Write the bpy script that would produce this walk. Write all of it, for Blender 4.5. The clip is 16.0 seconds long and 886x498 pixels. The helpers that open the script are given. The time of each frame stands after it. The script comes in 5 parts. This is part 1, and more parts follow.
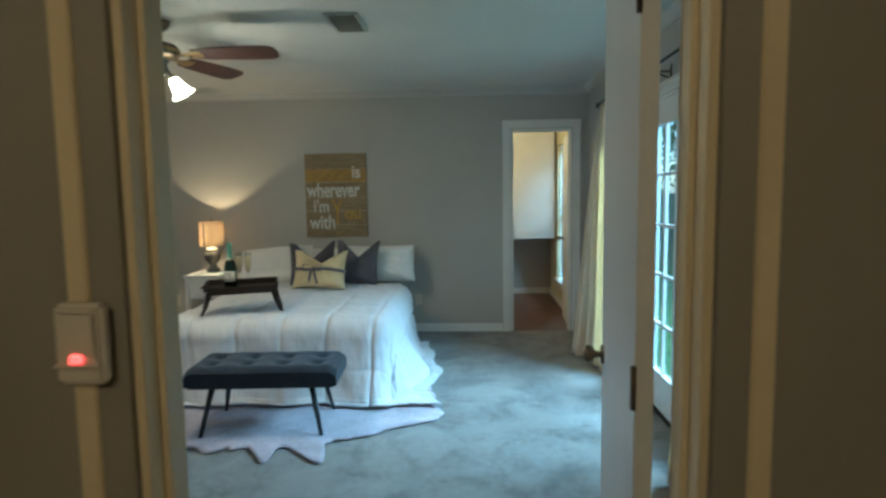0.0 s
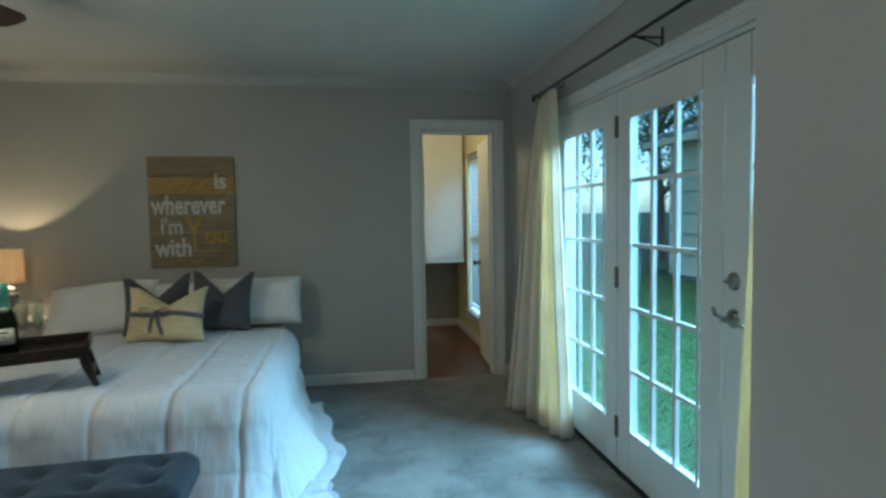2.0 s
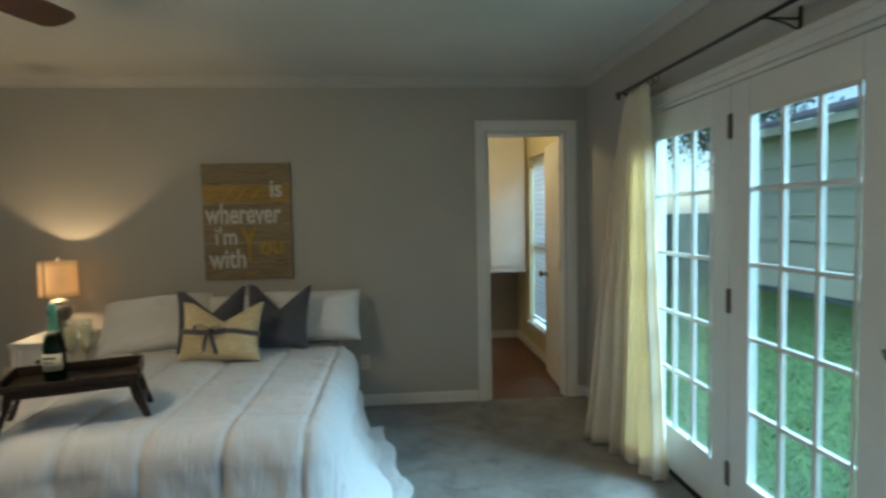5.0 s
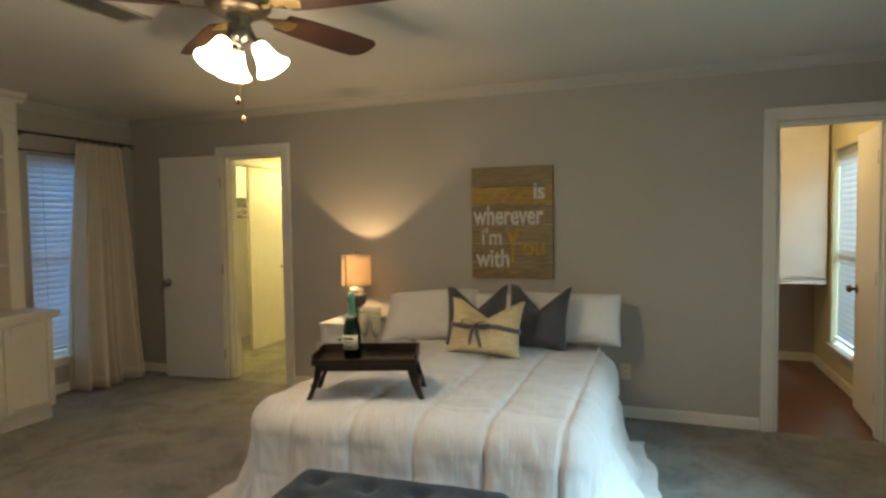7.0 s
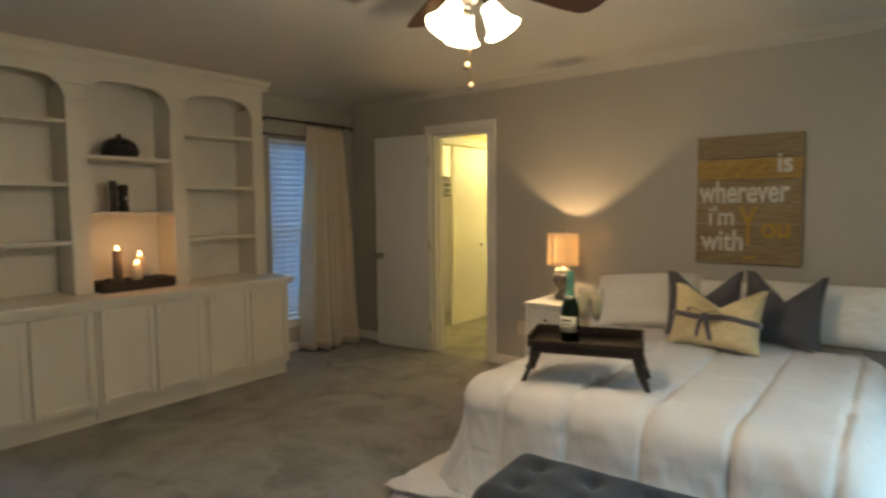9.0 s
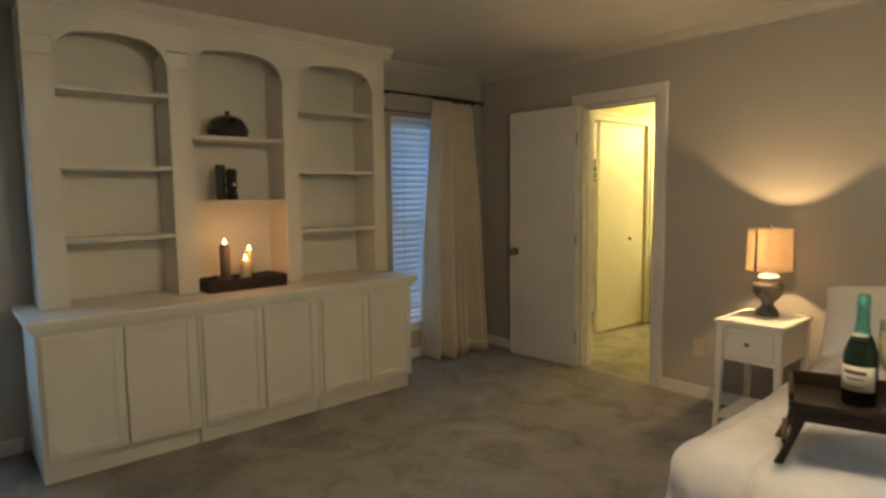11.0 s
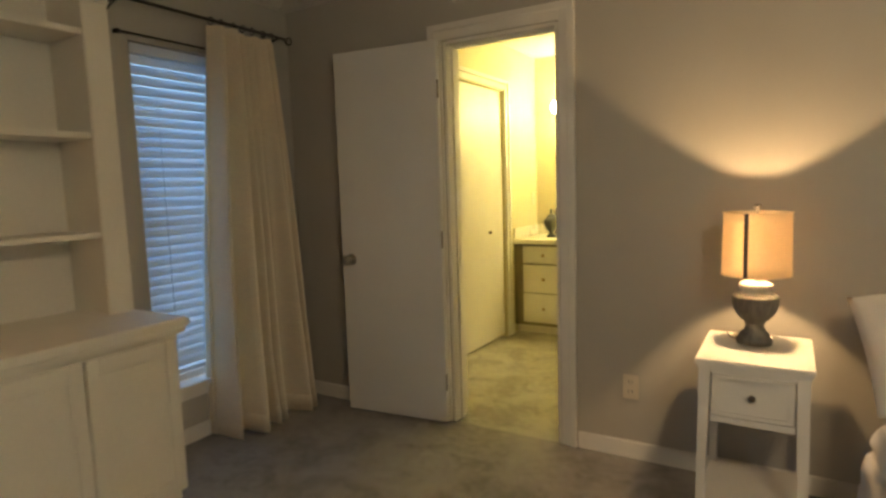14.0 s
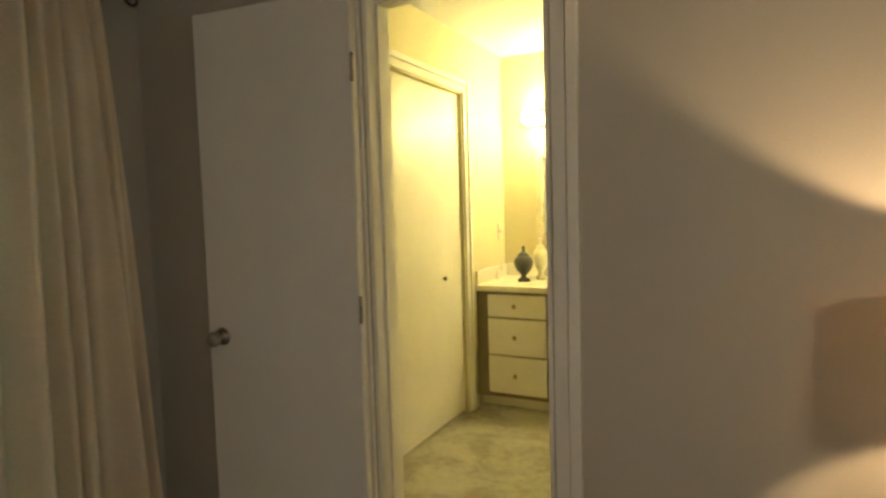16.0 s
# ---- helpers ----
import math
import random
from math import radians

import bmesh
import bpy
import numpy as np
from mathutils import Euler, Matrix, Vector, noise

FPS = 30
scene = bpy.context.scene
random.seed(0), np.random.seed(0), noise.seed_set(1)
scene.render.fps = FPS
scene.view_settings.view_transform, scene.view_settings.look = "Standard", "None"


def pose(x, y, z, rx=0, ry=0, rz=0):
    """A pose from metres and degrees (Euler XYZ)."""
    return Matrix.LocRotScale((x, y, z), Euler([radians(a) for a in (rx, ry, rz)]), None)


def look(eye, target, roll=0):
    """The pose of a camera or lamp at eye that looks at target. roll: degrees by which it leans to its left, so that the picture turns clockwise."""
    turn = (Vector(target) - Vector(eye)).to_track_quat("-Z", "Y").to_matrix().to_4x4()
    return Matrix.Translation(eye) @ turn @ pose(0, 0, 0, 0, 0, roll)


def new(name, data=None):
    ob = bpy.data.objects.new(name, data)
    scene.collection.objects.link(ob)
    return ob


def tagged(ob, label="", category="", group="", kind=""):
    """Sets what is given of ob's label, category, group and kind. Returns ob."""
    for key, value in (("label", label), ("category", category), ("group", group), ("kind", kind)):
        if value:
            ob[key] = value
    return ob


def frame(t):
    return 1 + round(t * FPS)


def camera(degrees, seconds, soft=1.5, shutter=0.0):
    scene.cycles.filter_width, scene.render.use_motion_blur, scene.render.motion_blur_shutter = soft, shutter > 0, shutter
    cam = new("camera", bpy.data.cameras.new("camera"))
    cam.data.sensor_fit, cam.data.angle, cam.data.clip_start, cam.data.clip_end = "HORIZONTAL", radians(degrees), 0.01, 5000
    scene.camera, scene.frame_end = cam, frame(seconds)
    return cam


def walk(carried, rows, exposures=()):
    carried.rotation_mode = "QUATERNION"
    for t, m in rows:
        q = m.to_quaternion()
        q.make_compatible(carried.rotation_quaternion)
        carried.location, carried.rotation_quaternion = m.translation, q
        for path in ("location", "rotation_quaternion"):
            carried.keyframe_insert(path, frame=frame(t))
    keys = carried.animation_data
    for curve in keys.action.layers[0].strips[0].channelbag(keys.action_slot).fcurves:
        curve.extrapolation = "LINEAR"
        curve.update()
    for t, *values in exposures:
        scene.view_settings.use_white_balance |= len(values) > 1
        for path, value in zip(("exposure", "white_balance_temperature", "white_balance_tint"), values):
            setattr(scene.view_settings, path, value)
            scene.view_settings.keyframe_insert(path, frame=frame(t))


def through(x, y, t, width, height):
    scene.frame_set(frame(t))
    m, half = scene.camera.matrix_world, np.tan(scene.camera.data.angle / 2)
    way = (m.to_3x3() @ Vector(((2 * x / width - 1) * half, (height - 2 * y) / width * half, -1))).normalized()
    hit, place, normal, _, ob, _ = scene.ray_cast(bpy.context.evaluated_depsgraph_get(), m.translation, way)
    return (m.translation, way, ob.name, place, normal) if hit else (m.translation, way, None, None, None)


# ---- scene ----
cam = camera(74.5, 16.0, soft=2.7, shutter=0.5)
PATH = [
    (0, (0.487, 0.112, 1.418), (0.402, 2.101, 1.228), -0.84),
    (0.5, (0.430, 0.470, 1.399), (0.421, 2.464, 1.233), -1.16),
    (1, (0.378, 0.795, 1.379), (0.475, 2.788, 1.243), -1.08),
    (1.5, (0.358, 1.060, 1.369), (0.555, 3.046, 1.245), -1.08),
    (2, (0.326, 1.283, 1.372), (0.647, 3.254, 1.249), -1.00),
    (2.5, (0.286, 1.457, 1.371), (0.767, 3.395, 1.255), -0.96),
    (3, (0.257, 1.558, 1.383), (0.883, 3.454, 1.266), -0.56),
    (5.5, (0.209, 1.659, 1.440), (0.090, 3.652, 1.327), -1.15),
    (6, (0.282, 1.681, 1.447), (-0.153, 3.631, 1.352), -1.01),
    (6.5, (0.219, 1.684, 1.441), (-0.379, 3.590, 1.351), -0.87),
    (7, (0.182, 1.685, 1.437), (-0.504, 3.561, 1.339), -0.82),
    (7.5, (0.153, 1.700, 1.437), (-0.581, 3.557, 1.321), -0.72),
    (8, (0.078, 1.776, 1.413), (-0.750, 3.592, 1.292), -0.46),
    (8.5, (0.089, 1.751, 1.411), (-0.945, 3.458, 1.273), -0.52),
    (9, (-0.032, 1.758, 1.399), (-1.269, 3.322, 1.247), -0.47),
    (9.5, (-0.198, 1.822, 1.403), (-1.591, 3.247, 1.236), -0.57),
    (10, (-0.369, 1.960, 1.404), (-1.887, 3.249, 1.219), -0.66),
    (12.5, (-1.372, 2.661, 1.324), (-2.761, 4.084, 1.111), -0.65),
    (13, (-1.564, 2.854, 1.310), (-2.800, 4.410, 1.087), -0.93),
    (13.5, (-1.776, 3.068, 1.326), (-2.862, 4.729, 1.078), -1.37),
    (14, (-1.934, 3.325, 1.304), (-2.957, 5.030, 1.088), -1.83),
    (14.5, (-2.088, 3.579, 1.329), (-3.085, 5.302, 1.135), -2.11),
    (15, (-2.234, 3.855, 1.318), (-3.196, 5.602, 1.170), -2.18),
    (15.5, (-2.328, 4.141, 1.317), (-3.256, 5.908, 1.195), -2.21),
    (16, (-2.411, 4.403, 1.344), (-3.322, 6.178, 1.204), -1.64),
]
walk(cam, [(t, look(eye, target, roll)) for t, eye, target, roll in PATH],
     exposures=[(0, 0.0, 4850, -3), (1, -0.24, 5100, -3), (2, -0.42, 4750, -4), (3, -0.43, 4680, -5), (5.5, -0.38, 5850, 5), (7, 0.06, 6350, 9), (9, 0.07, 6400, 10), (12.5, 0.18, 6800, 10), (14.5, 0.22, 6650, 10), (16, 0.2, 6300, 9)])

# ---- world, sun and large lights ----
world = bpy.data.worlds.new("sky")
scene.world = world
world.use_nodes = True
wn = world.node_tree.nodes
sky = wn.new("ShaderNodeTexSky")
sky.sky_type = "NISHITA"
sky.sun_disc = False
sky.sun_elevation = radians(48)
sky.sun_rotation = radians(200)
world.node_tree.links.new(sky.outputs[0], wn["Background"].inputs[0])
wn["Background"].inputs[1].default_value = 0.26


def lamp(name, kind, m, power, color, size=0.1, size_y=None, spread=None):
    data = bpy.data.lights.new(name, kind)
    data.energy, data.color = power, color
    if kind == "AREA":
        data.shape, data.size, data.size_y = "RECTANGLE", size, size_y or size
        if spread:
            data.spread = radians(spread)
    elif kind == "SUN":
        data.angle = radians(size)
    else:
        data.shadow_soft_size = size
    ob = new(name, data)
    ob.matrix_world = m
    return ob


WARM, COOL = (1.0, 0.76, 0.48), (0.55, 0.85, 1.0)
lamp("sun", "SUN", look((0, 0, 30), (3.2, 9.0, 12)), 0.8, (1.0, 0.95, 0.86), 12)
lamp("open_sky_daylight", "AREA", look((5.4, 3.9, 4.3), (0.6, 3.9, 0.4)), 2500, COOL, 6.0, 2.2)
lamp("window_daylight", "AREA", look((-4.78, 5.32, 1.22), (0, 5.32, 1.0)), 5.5, (0.17, 0.48, 1.0), 0.6, 1.5)
lamp("window_daylight", "AREA", look((-4.78, 1.92, 1.22), (0, 1.92, 1.0)), 14, (0.26, 0.58, 1.0), 0.7, 1.5)
FAN = Vector((-1.305, 3.535, 0))
for k in range(3):
    a = radians(20 + 120 * k)
    lamp("fan_bulb", "POINT", pose(FAN.x + 0.131 * math.cos(a), FAN.y + 0.131 * math.sin(a), 2.011), 15.5, WARM, 0.04)
lamp("table_lamp_bulb", "POINT", pose(-2.040, 5.758, 1.070), 16.5, (1.0, 0.64, 0.30), 0.012)
lamp("candle_light", "POINT", pose(-4.24, 3.63, 1.10), 1.1, (1.0, 0.45, 0.16), 0.03)
for k in range(3):
    lamp("vanity_bulb_light", "POINT", pose(-3.65 + 0.32 * k, 8.34, 1.97), 17, (1.0, 0.76, 0.19), 0.05)
lamp("closet_light", "POINT", pose(-4.17, 7.30, 2.28), 26, (1.0, 0.80, 0.34), 0.06)
lamp("alcove_light", "POINT", pose(0.75, 6.75, 2.25), 22, (1.0, 0.68, 0.29), 0.08)
# unseen hall lamp, added for the warm light on the entry casing
lamp("assumed_hall_light", "POINT", pose(0.1, -1.0, 2.2), 29, (1.0, 0.68, 0.34), 0.1)


# ---- materials ----
def nodes_of(name):
    m = bpy.data.materials.new(name)
    m.use_nodes = True
    n = m.node_tree.nodes
    return m, n, m.node_tree.links, n["Principled BSDF"]


def noise_node(n, l, scale, detail=4, stretch=None):
    t = n.new("ShaderNodeTexNoise")
    t.inputs["Scale"].default_value, t.inputs["Detail"].default_value = scale, detail
    c = n.new("ShaderNodeTexCoord")
    if stretch:
        mp = n.new("ShaderNodeMapping")
        mp.inputs["Scale"].default_value = stretch
        l.new(c.outputs["Object"], mp.inputs["Vector"])
        l.new(mp.outputs[0], t.inputs["Vector"])
    else:
        l.new(c.outputs["Object"], t.inputs["Vector"])
    return t


def ramp(n, l, fac, stops):
    r = n.new("ShaderNodeValToRGB")
    e = r.color_ramp.elements
    while len(e) < len(stops):
        e.new(0.5)
    for el, (p, c) in zip(e, stops):
        el.position, el.color = p, (*c, 1)
    l.new(fac, r.inputs[0])
    return r.outputs[0]


def tint(c, k):
    return tuple(min(1, v * k) for v in c)


def surface(name, color, rough=0.5, metal=0.0, var=0.1, scale=3.0, grain=120.0, bump=0.1, stretch=None, sheen=0.0, spec=0.5, pieces=0.0, detail_color=None):
    """Colour that varies at two scales, with fine relief and uneven gloss."""
    m, n, l, b = nodes_of(name)
    big = noise_node(n, l, scale, 5, stretch)
    fine = noise_node(n, l, grain, 3, stretch)
    mix = n.new("ShaderNodeMath")
    mix.operation = "MULTIPLY_ADD"
    l.new(fine.outputs[0], mix.inputs[0])
    mix.inputs[1].default_value = 0.35
    l.new(big.outputs[0], mix.inputs[2])
    col = ramp(n, l, mix.outputs[0], [(0.38, tint(color, 1 - var)), (0.66, color), (0.9, detail_color or tint(color, 1 + var))])
    if pieces:
        hsv = n.new("ShaderNodeHueSaturation")
        info = n.new("ShaderNodeObjectInfo")
        mr = n.new("ShaderNodeMapRange")
        mr.inputs[3].default_value, mr.inputs[4].default_value = 1 - pieces, 1 + pieces
        l.new(info.outputs["Random"], mr.inputs[0])
        l.new(mr.outputs[0], hsv.inputs["Value"])
        l.new(col, hsv.inputs["Color"])
        col = hsv.outputs[0]
    l.new(col, b.inputs["Base Color"])
    rr = n.new("ShaderNodeMapRange")
    rr.inputs[3].default_value, rr.inputs[4].default_value = max(0, rough - 0.12), min(1, rough + 0.12)
    l.new(big.outputs[0], rr.inputs[0])
    l.new(rr.outputs[0], b.inputs["Roughness"])
    b.inputs["Metallic"].default_value = metal
    b.inputs["Specular IOR Level"].default_value = spec
    if sheen:
        b.inputs["Sheen Weight"].default_value = sheen
    if bump:
        bp = n.new("ShaderNodeBump")
        bp.inputs["Strength"].default_value, bp.inputs["Distance"].default_value = bump, 0.004
        l.new(fine.outputs[0], bp.inputs["Height"])
        l.new(bp.outputs[0], b.inputs["Normal"])
    return m


def carpet_material(name, dark, light):
    m, n, l, b = nodes_of(name)
    blotch = noise_node(n, l, 3.4, 7)
    blotch.inputs["Distortion"].default_value = 0.8
    tread = noise_node(n, l, 24, 5)
    pile = noise_node(n, l, 420, 2)
    a = n.new("ShaderNodeMath")
    a.operation = "MULTIPLY_ADD"
    l.new(tread.outputs[0], a.inputs[0])
    a.inputs[1].default_value = 0.45
    l.new(blotch.outputs[0], a.inputs[2])
    c = n.new("ShaderNodeMath")
    c.operation = "MULTIPLY_ADD"
    l.new(pile.outputs[0], c.inputs[0])
    c.inputs[1].default_value = 0.5
    l.new(a.outputs[0], c.inputs[2])
    rg = n.new("ShaderNodeMapRange")
    rg.inputs[1].default_value, rg.inputs[2].default_value = 0.76, 1.20
    l.new(c.outputs[0], rg.inputs[0])
    col = ramp(n, l, rg.outputs[0], [(0.12, dark), (0.5, tint(light, 0.84)), (0.9, light)])
    l.new(col, b.inputs["Base Color"])
    b.inputs["Roughness"].default_value = 0.95
    b.inputs["Specular IOR Level"].default_value = 0.1
    b.inputs["Sheen Weight"].default_value = 0.3
    bp = n.new("ShaderNodeBump")
    bp.inputs["Strength"].default_value, bp.inputs["Distance"].default_value = 0.7, 0.012
    l.new(c.outputs[0], bp.inputs["Height"])
    l.new(bp.outputs[0], b.inputs["Normal"])
    return m


def cloth_material(name, color, through=0.0, weave=260.0, var=0.05, bump=0.25, sheen=0.2, crinkle=0.0, dye=None):
    m, n, l, b = nodes_of(name)
    big = noise_node(n, l, 5, 4)
    wv = noise_node(n, l, weave, 2, (1, 1, 0.25))
    wv2 = noise_node(n, l, weave * 0.5, 2, (0.2, 0.2, 2.0))
    s = n.new("ShaderNodeMath")
    s.operation = "ADD"
    l.new(wv.outputs[0], s.inputs[0])
    l.new(wv2.outputs[0], s.inputs[1])
    s2 = n.new("ShaderNodeMath")
    s2.operation = "MULTIPLY_ADD"
    l.new(big.outputs[0], s2.inputs[0])
    s2.inputs[1].default_value = 0.8
    l.new(s.outputs[0], s2.inputs[2])
    col = ramp(n, l, s2.outputs[0], [(0.0, tint(color, 1 - var)), (0.5, color), (1.0, tint(color, 1 + var))])
    fit_r = n.new("ShaderNodeMapRange")
    fit_r.inputs[1].default_value, fit_r.inputs[2].default_value = 0.9, 1.9
    l.new(s2.outputs[0], fit_r.inputs[0])
    l.new(fit_r.outputs[0], col.node.inputs[0])
    l.new(col, b.inputs["Base Color"])
    b.inputs["Roughness"].default_value = 0.9
    b.inputs["Specular IOR Level"].default_value = 0.15
    b.inputs["Sheen Weight"].default_value = sheen
    bp = n.new("ShaderNodeBump")
    bp.inputs["Strength"].default_value, bp.inputs["Distance"].default_value = bump, 0.002
    l.new(s.outputs[0], bp.inputs["Height"])
    if crinkle:
        cr = noise_node(n, l, 16, 3, (1.6, 0.5, 0.35))
        cr.inputs["Distortion"].default_value = 0.25
        cb = n.new("ShaderNodeBump")
        cb.inputs["Strength"].default_value, cb.inputs["Distance"].default_value = crinkle, 0.012
        l.new(cr.outputs[0], cb.inputs["Height"])
        l.new(cb.outputs[0], bp.inputs["Normal"])
    l.new(bp.outputs[0], b.inputs["Normal"])
    if through:
        tr = n.new("ShaderNodeBsdfTranslucent")
        l.new(col, tr.inputs[0])
        if dye:
            # light that passes the cloth takes on more of its colour
            dy = n.new("ShaderNodeMixRGB")
            dy.blend_type, dy.inputs[0].default_value = "MULTIPLY", 1.0
            dy.inputs[2].default_value = (*dye, 1)
            l.new(col, dy.inputs[1])
            l.new(dy.outputs[0], tr.inputs[0])
        mx = n.new("ShaderNodeMixShader")
        mx.inputs[0].default_value = through
        l.new(b.outputs[0], mx.inputs[1])
        l.new(tr.outputs[0], mx.inputs[2])
        l.new(mx.outputs[0], n["Material Output"].inputs[0])
    return m


def glow(name, color, strength):
    m, n, l, b = nodes_of(name)
    b.inputs["Base Color"].default_value = (0.8, 0.8, 0.78, 1)
    b.inputs["Emission Color"].default_value = (*color, 1)
    b.inputs["Emission Strength"].default_value = strength
    b.inputs["Roughness"].default_value = 0.35
    return m


def glass_material(name, color=(1, 1, 1), rough=0.0, thin=True, gloss=0.06, least=0.03):
    m, n, l, b = nodes_of(name)
    if thin:
        t = n.new("ShaderNodeBsdfTransparent")
        t.inputs[0].default_value = (*color, 1)
        g = n.new("ShaderNodeBsdfGlossy")
        g.inputs["Roughness"].default_value = 0.02
        mx = n.new("ShaderNodeMixShader")
        fr = n.new("ShaderNodeLayerWeight")
        fr.inputs[0].default_value = 0.5
        pw = n.new("ShaderNodeMath")
        pw.operation = "POWER"
        l.new(fr.outputs["Facing"], pw.inputs[0])
        pw.inputs[1].default_value = 4.0
        mr = n.new("ShaderNodeMapRange")
        mr.inputs[3].default_value, mr.inputs[4].default_value = least, gloss * 8
        l.new(pw.outputs[0], mr.inputs[0])
        l.new(mr.outputs[0], mx.inputs[0])
        l.new(t.outputs[0], mx.inputs[1])
        l.new(g.outputs[0], mx.inputs[2])
        l.new(mx.outputs[0], n["Material Output"].inputs[0])
    else:
        b.inputs["Base Color"].default_value = (*color, 1)
        b.inputs["Transmission Weight"].default_value = 1
        b.inputs["Roughness"].default_value = rough
        b.inputs["IOR"].default_value = 1.45
    return m


def wood_material(name, dark, light, rough=0.4, stretch=(2, 30, 30), pieces=0.0, bump=0.15):
    m, n, l, b = nodes_of(name)
    g = noise_node(n, l, 3.0, 8, stretch)
    g.inputs["Distortion"].default_value = 1.2
    big = noise_node(n, l, 2.5, 3)
    s = n.new("ShaderNodeMath")
    s.operation = "MULTIPLY_ADD"
    l.new(big.outputs[0], s.inputs[0])
    s.inputs[1].default_value = 0.4
    l.new(g.outputs[0], s.inputs[2])
    col = ramp(n, l, s.outputs[0], [(0.45, dark), (0.72, tint(light, 0.8)), (0.95, light)])
    if pieces:
        hsv = n.new("ShaderNodeHueSaturation")
        info = n.new("ShaderNodeObjectInfo")
        mr = n.new("ShaderNodeMapRange")
        mr.inputs[3].default_value, mr.inputs[4].default_value = 1 - pieces, 1 + pieces
        l.new(info.outputs["Random"], mr.inputs[0])
        l.new(mr.outputs[0], hsv.inputs["Value"])
        l.new(col, hsv.inputs["Color"])
        col = hsv.outputs[0]
    l.new(col, b.inputs["Base Color"])
    b.inputs["Roughness"].default_value = rough
    bp = n.new("ShaderNodeBump")
    bp.inputs["Strength"].default_value, bp.inputs["Distance"].default_value = bump, 0.003
    l.new(g.outputs[0], bp.inputs["Height"])
    l.new(bp.outputs[0], b.inputs["Normal"])
    return m


WALL = surface("grey_wall_paint", (0.43, 0.41, 0.375), 0.7, var=0.05, scale=1.4, grain=160, bump=0.22, spec=0.3)
CEIL = surface("ceiling_paint", (0.66, 0.64, 0.60), 0.85, var=0.04, scale=2, grain=90, bump=0.3, spec=0.2)
TRIM = surface("white_trim_paint", (0.74, 0.72, 0.68), 0.4, var=0.05, scale=4, grain=60, bump=0.05)
CREAM = surface("cream_cabinet_paint", (0.73, 0.70, 0.635), 0.45, var=0.06, scale=3, grain=70, bump=0.06)
# crown white is darkened to offset the direct light it catches
CROWN = surface("darkened_crown_paint", (0.50, 0.485, 0.45), 0.7, var=0.05, scale=4, grain=60, bump=0.05)
DOORP = surface("door_paint", (0.66, 0.65, 0.64), 0.5, var=0.05, scale=2.5, grain=80, bump=0.05)
# shade in the gaps between drawers, painted as a dark frame colour
VANFRAME = surface("shaded_gap_frame_paint", (0.22, 0.19, 0.12), 0.5, var=0.12, scale=6, bump=0.05)
# cream trim tinted gold, the warm hall light put into its colour
WARM_TRIM = surface("warm_lit_trim_paint", (0.66, 0.55, 0.35), 0.4, var=0.07, scale=4, grain=60, bump=0.05)
# dim, warm light of the hall is partly mixed into this tan
TAN = surface("warm_dim_hall_paint", (0.27, 0.245, 0.20), 0.7, var=0.06, scale=1.6, grain=140, bump=0.2)
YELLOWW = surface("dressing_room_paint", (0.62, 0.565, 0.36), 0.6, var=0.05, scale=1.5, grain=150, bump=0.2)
CARPET = carpet_material("plush_carpet", (0.135, 0.124, 0.110), (0.272, 0.250, 0.222))
CARPET_B = carpet_material("pale_carpet", (0.20, 0.185, 0.138), (0.385, 0.36, 0.288))
BROWNF = wood_material("brown_wood_floor", (0.07, 0.03, 0.02), (0.17, 0.075, 0.045), 0.35)
QUILT = cloth_material("white_quilt_cotton", (0.65, 0.63, 0.625), weave=340, var=0.05, bump=0.25, crinkle=0.75)
THREAD = cloth_material("white_stitching", (0.80, 0.78, 0.75), weave=400, var=0.04)
LINEN = cloth_material("white_pillow_cotton", (0.74, 0.72, 0.69), weave=340, var=0.05, bump=0.2, crinkle=0.4)
DARKC = cloth_material("dark_grey_cushion_cloth", (0.085, 0.083, 0.095), weave=380, var=0.2, bump=0.4)
MUSTARD = cloth_material("mustard_cushion_cloth", (0.64, 0.52, 0.30), weave=240, var=0.4, bump=0.5)
RIBBON = cloth_material("grey_satin_ribbon", (0.12, 0.105, 0.12), weave=400, var=0.2, sheen=0.5)
CURTAIN = cloth_material("cream_curtain_linen", (0.93, 0.91, 0.82), through=0.47, weave=200, var=0.07, bump=0.3, crinkle=0.2, dye=(1.0, 0.83, 0.57))
VELVET = cloth_material("dark_blue_velvet", (0.032, 0.036, 0.045), weave=300, var=0.6, bump=0.3, sheen=0.15)
HIDE = cloth_material("pale_lilac_hide", (0.40, 0.35, 0.39), weave=60, var=0.38, bump=0.6, sheen=0.4)
SHADE = cloth_material("cream_lampshade_linen", (0.92, 0.80, 0.63), through=0.76, weave=220, var=0.06)
BLACKM = surface("black_iron", (0.02, 0.018, 0.017), 0.45, metal=0.6, var=0.3, scale=12, grain=160, bump=0.15)
LEGM = surface("black_leg_paint", (0.015, 0.014, 0.014), 0.4, var=0.3, scale=8, bump=0.05)
ESPRESSO = wood_material("espresso_wood", (0.012, 0.008, 0.007), (0.04, 0.028, 0.022), 0.35, (3, 25, 25))
BLADEW = wood_material("cherry_blade_wood", (0.022, 0.009, 0.007), (0.055, 0.018, 0.012), 0.5, (2, 24, 24))
BRONZE = surface("aged_bronze", (0.16, 0.12, 0.085), 0.35, metal=0.9, var=0.3, scale=14, grain=140, bump=0.1)
PEWTER = surface("brushed_pewter", (0.30, 0.28, 0.25), 0.3, metal=1.0, var=0.2, scale=14, grain=140, bump=0.05)
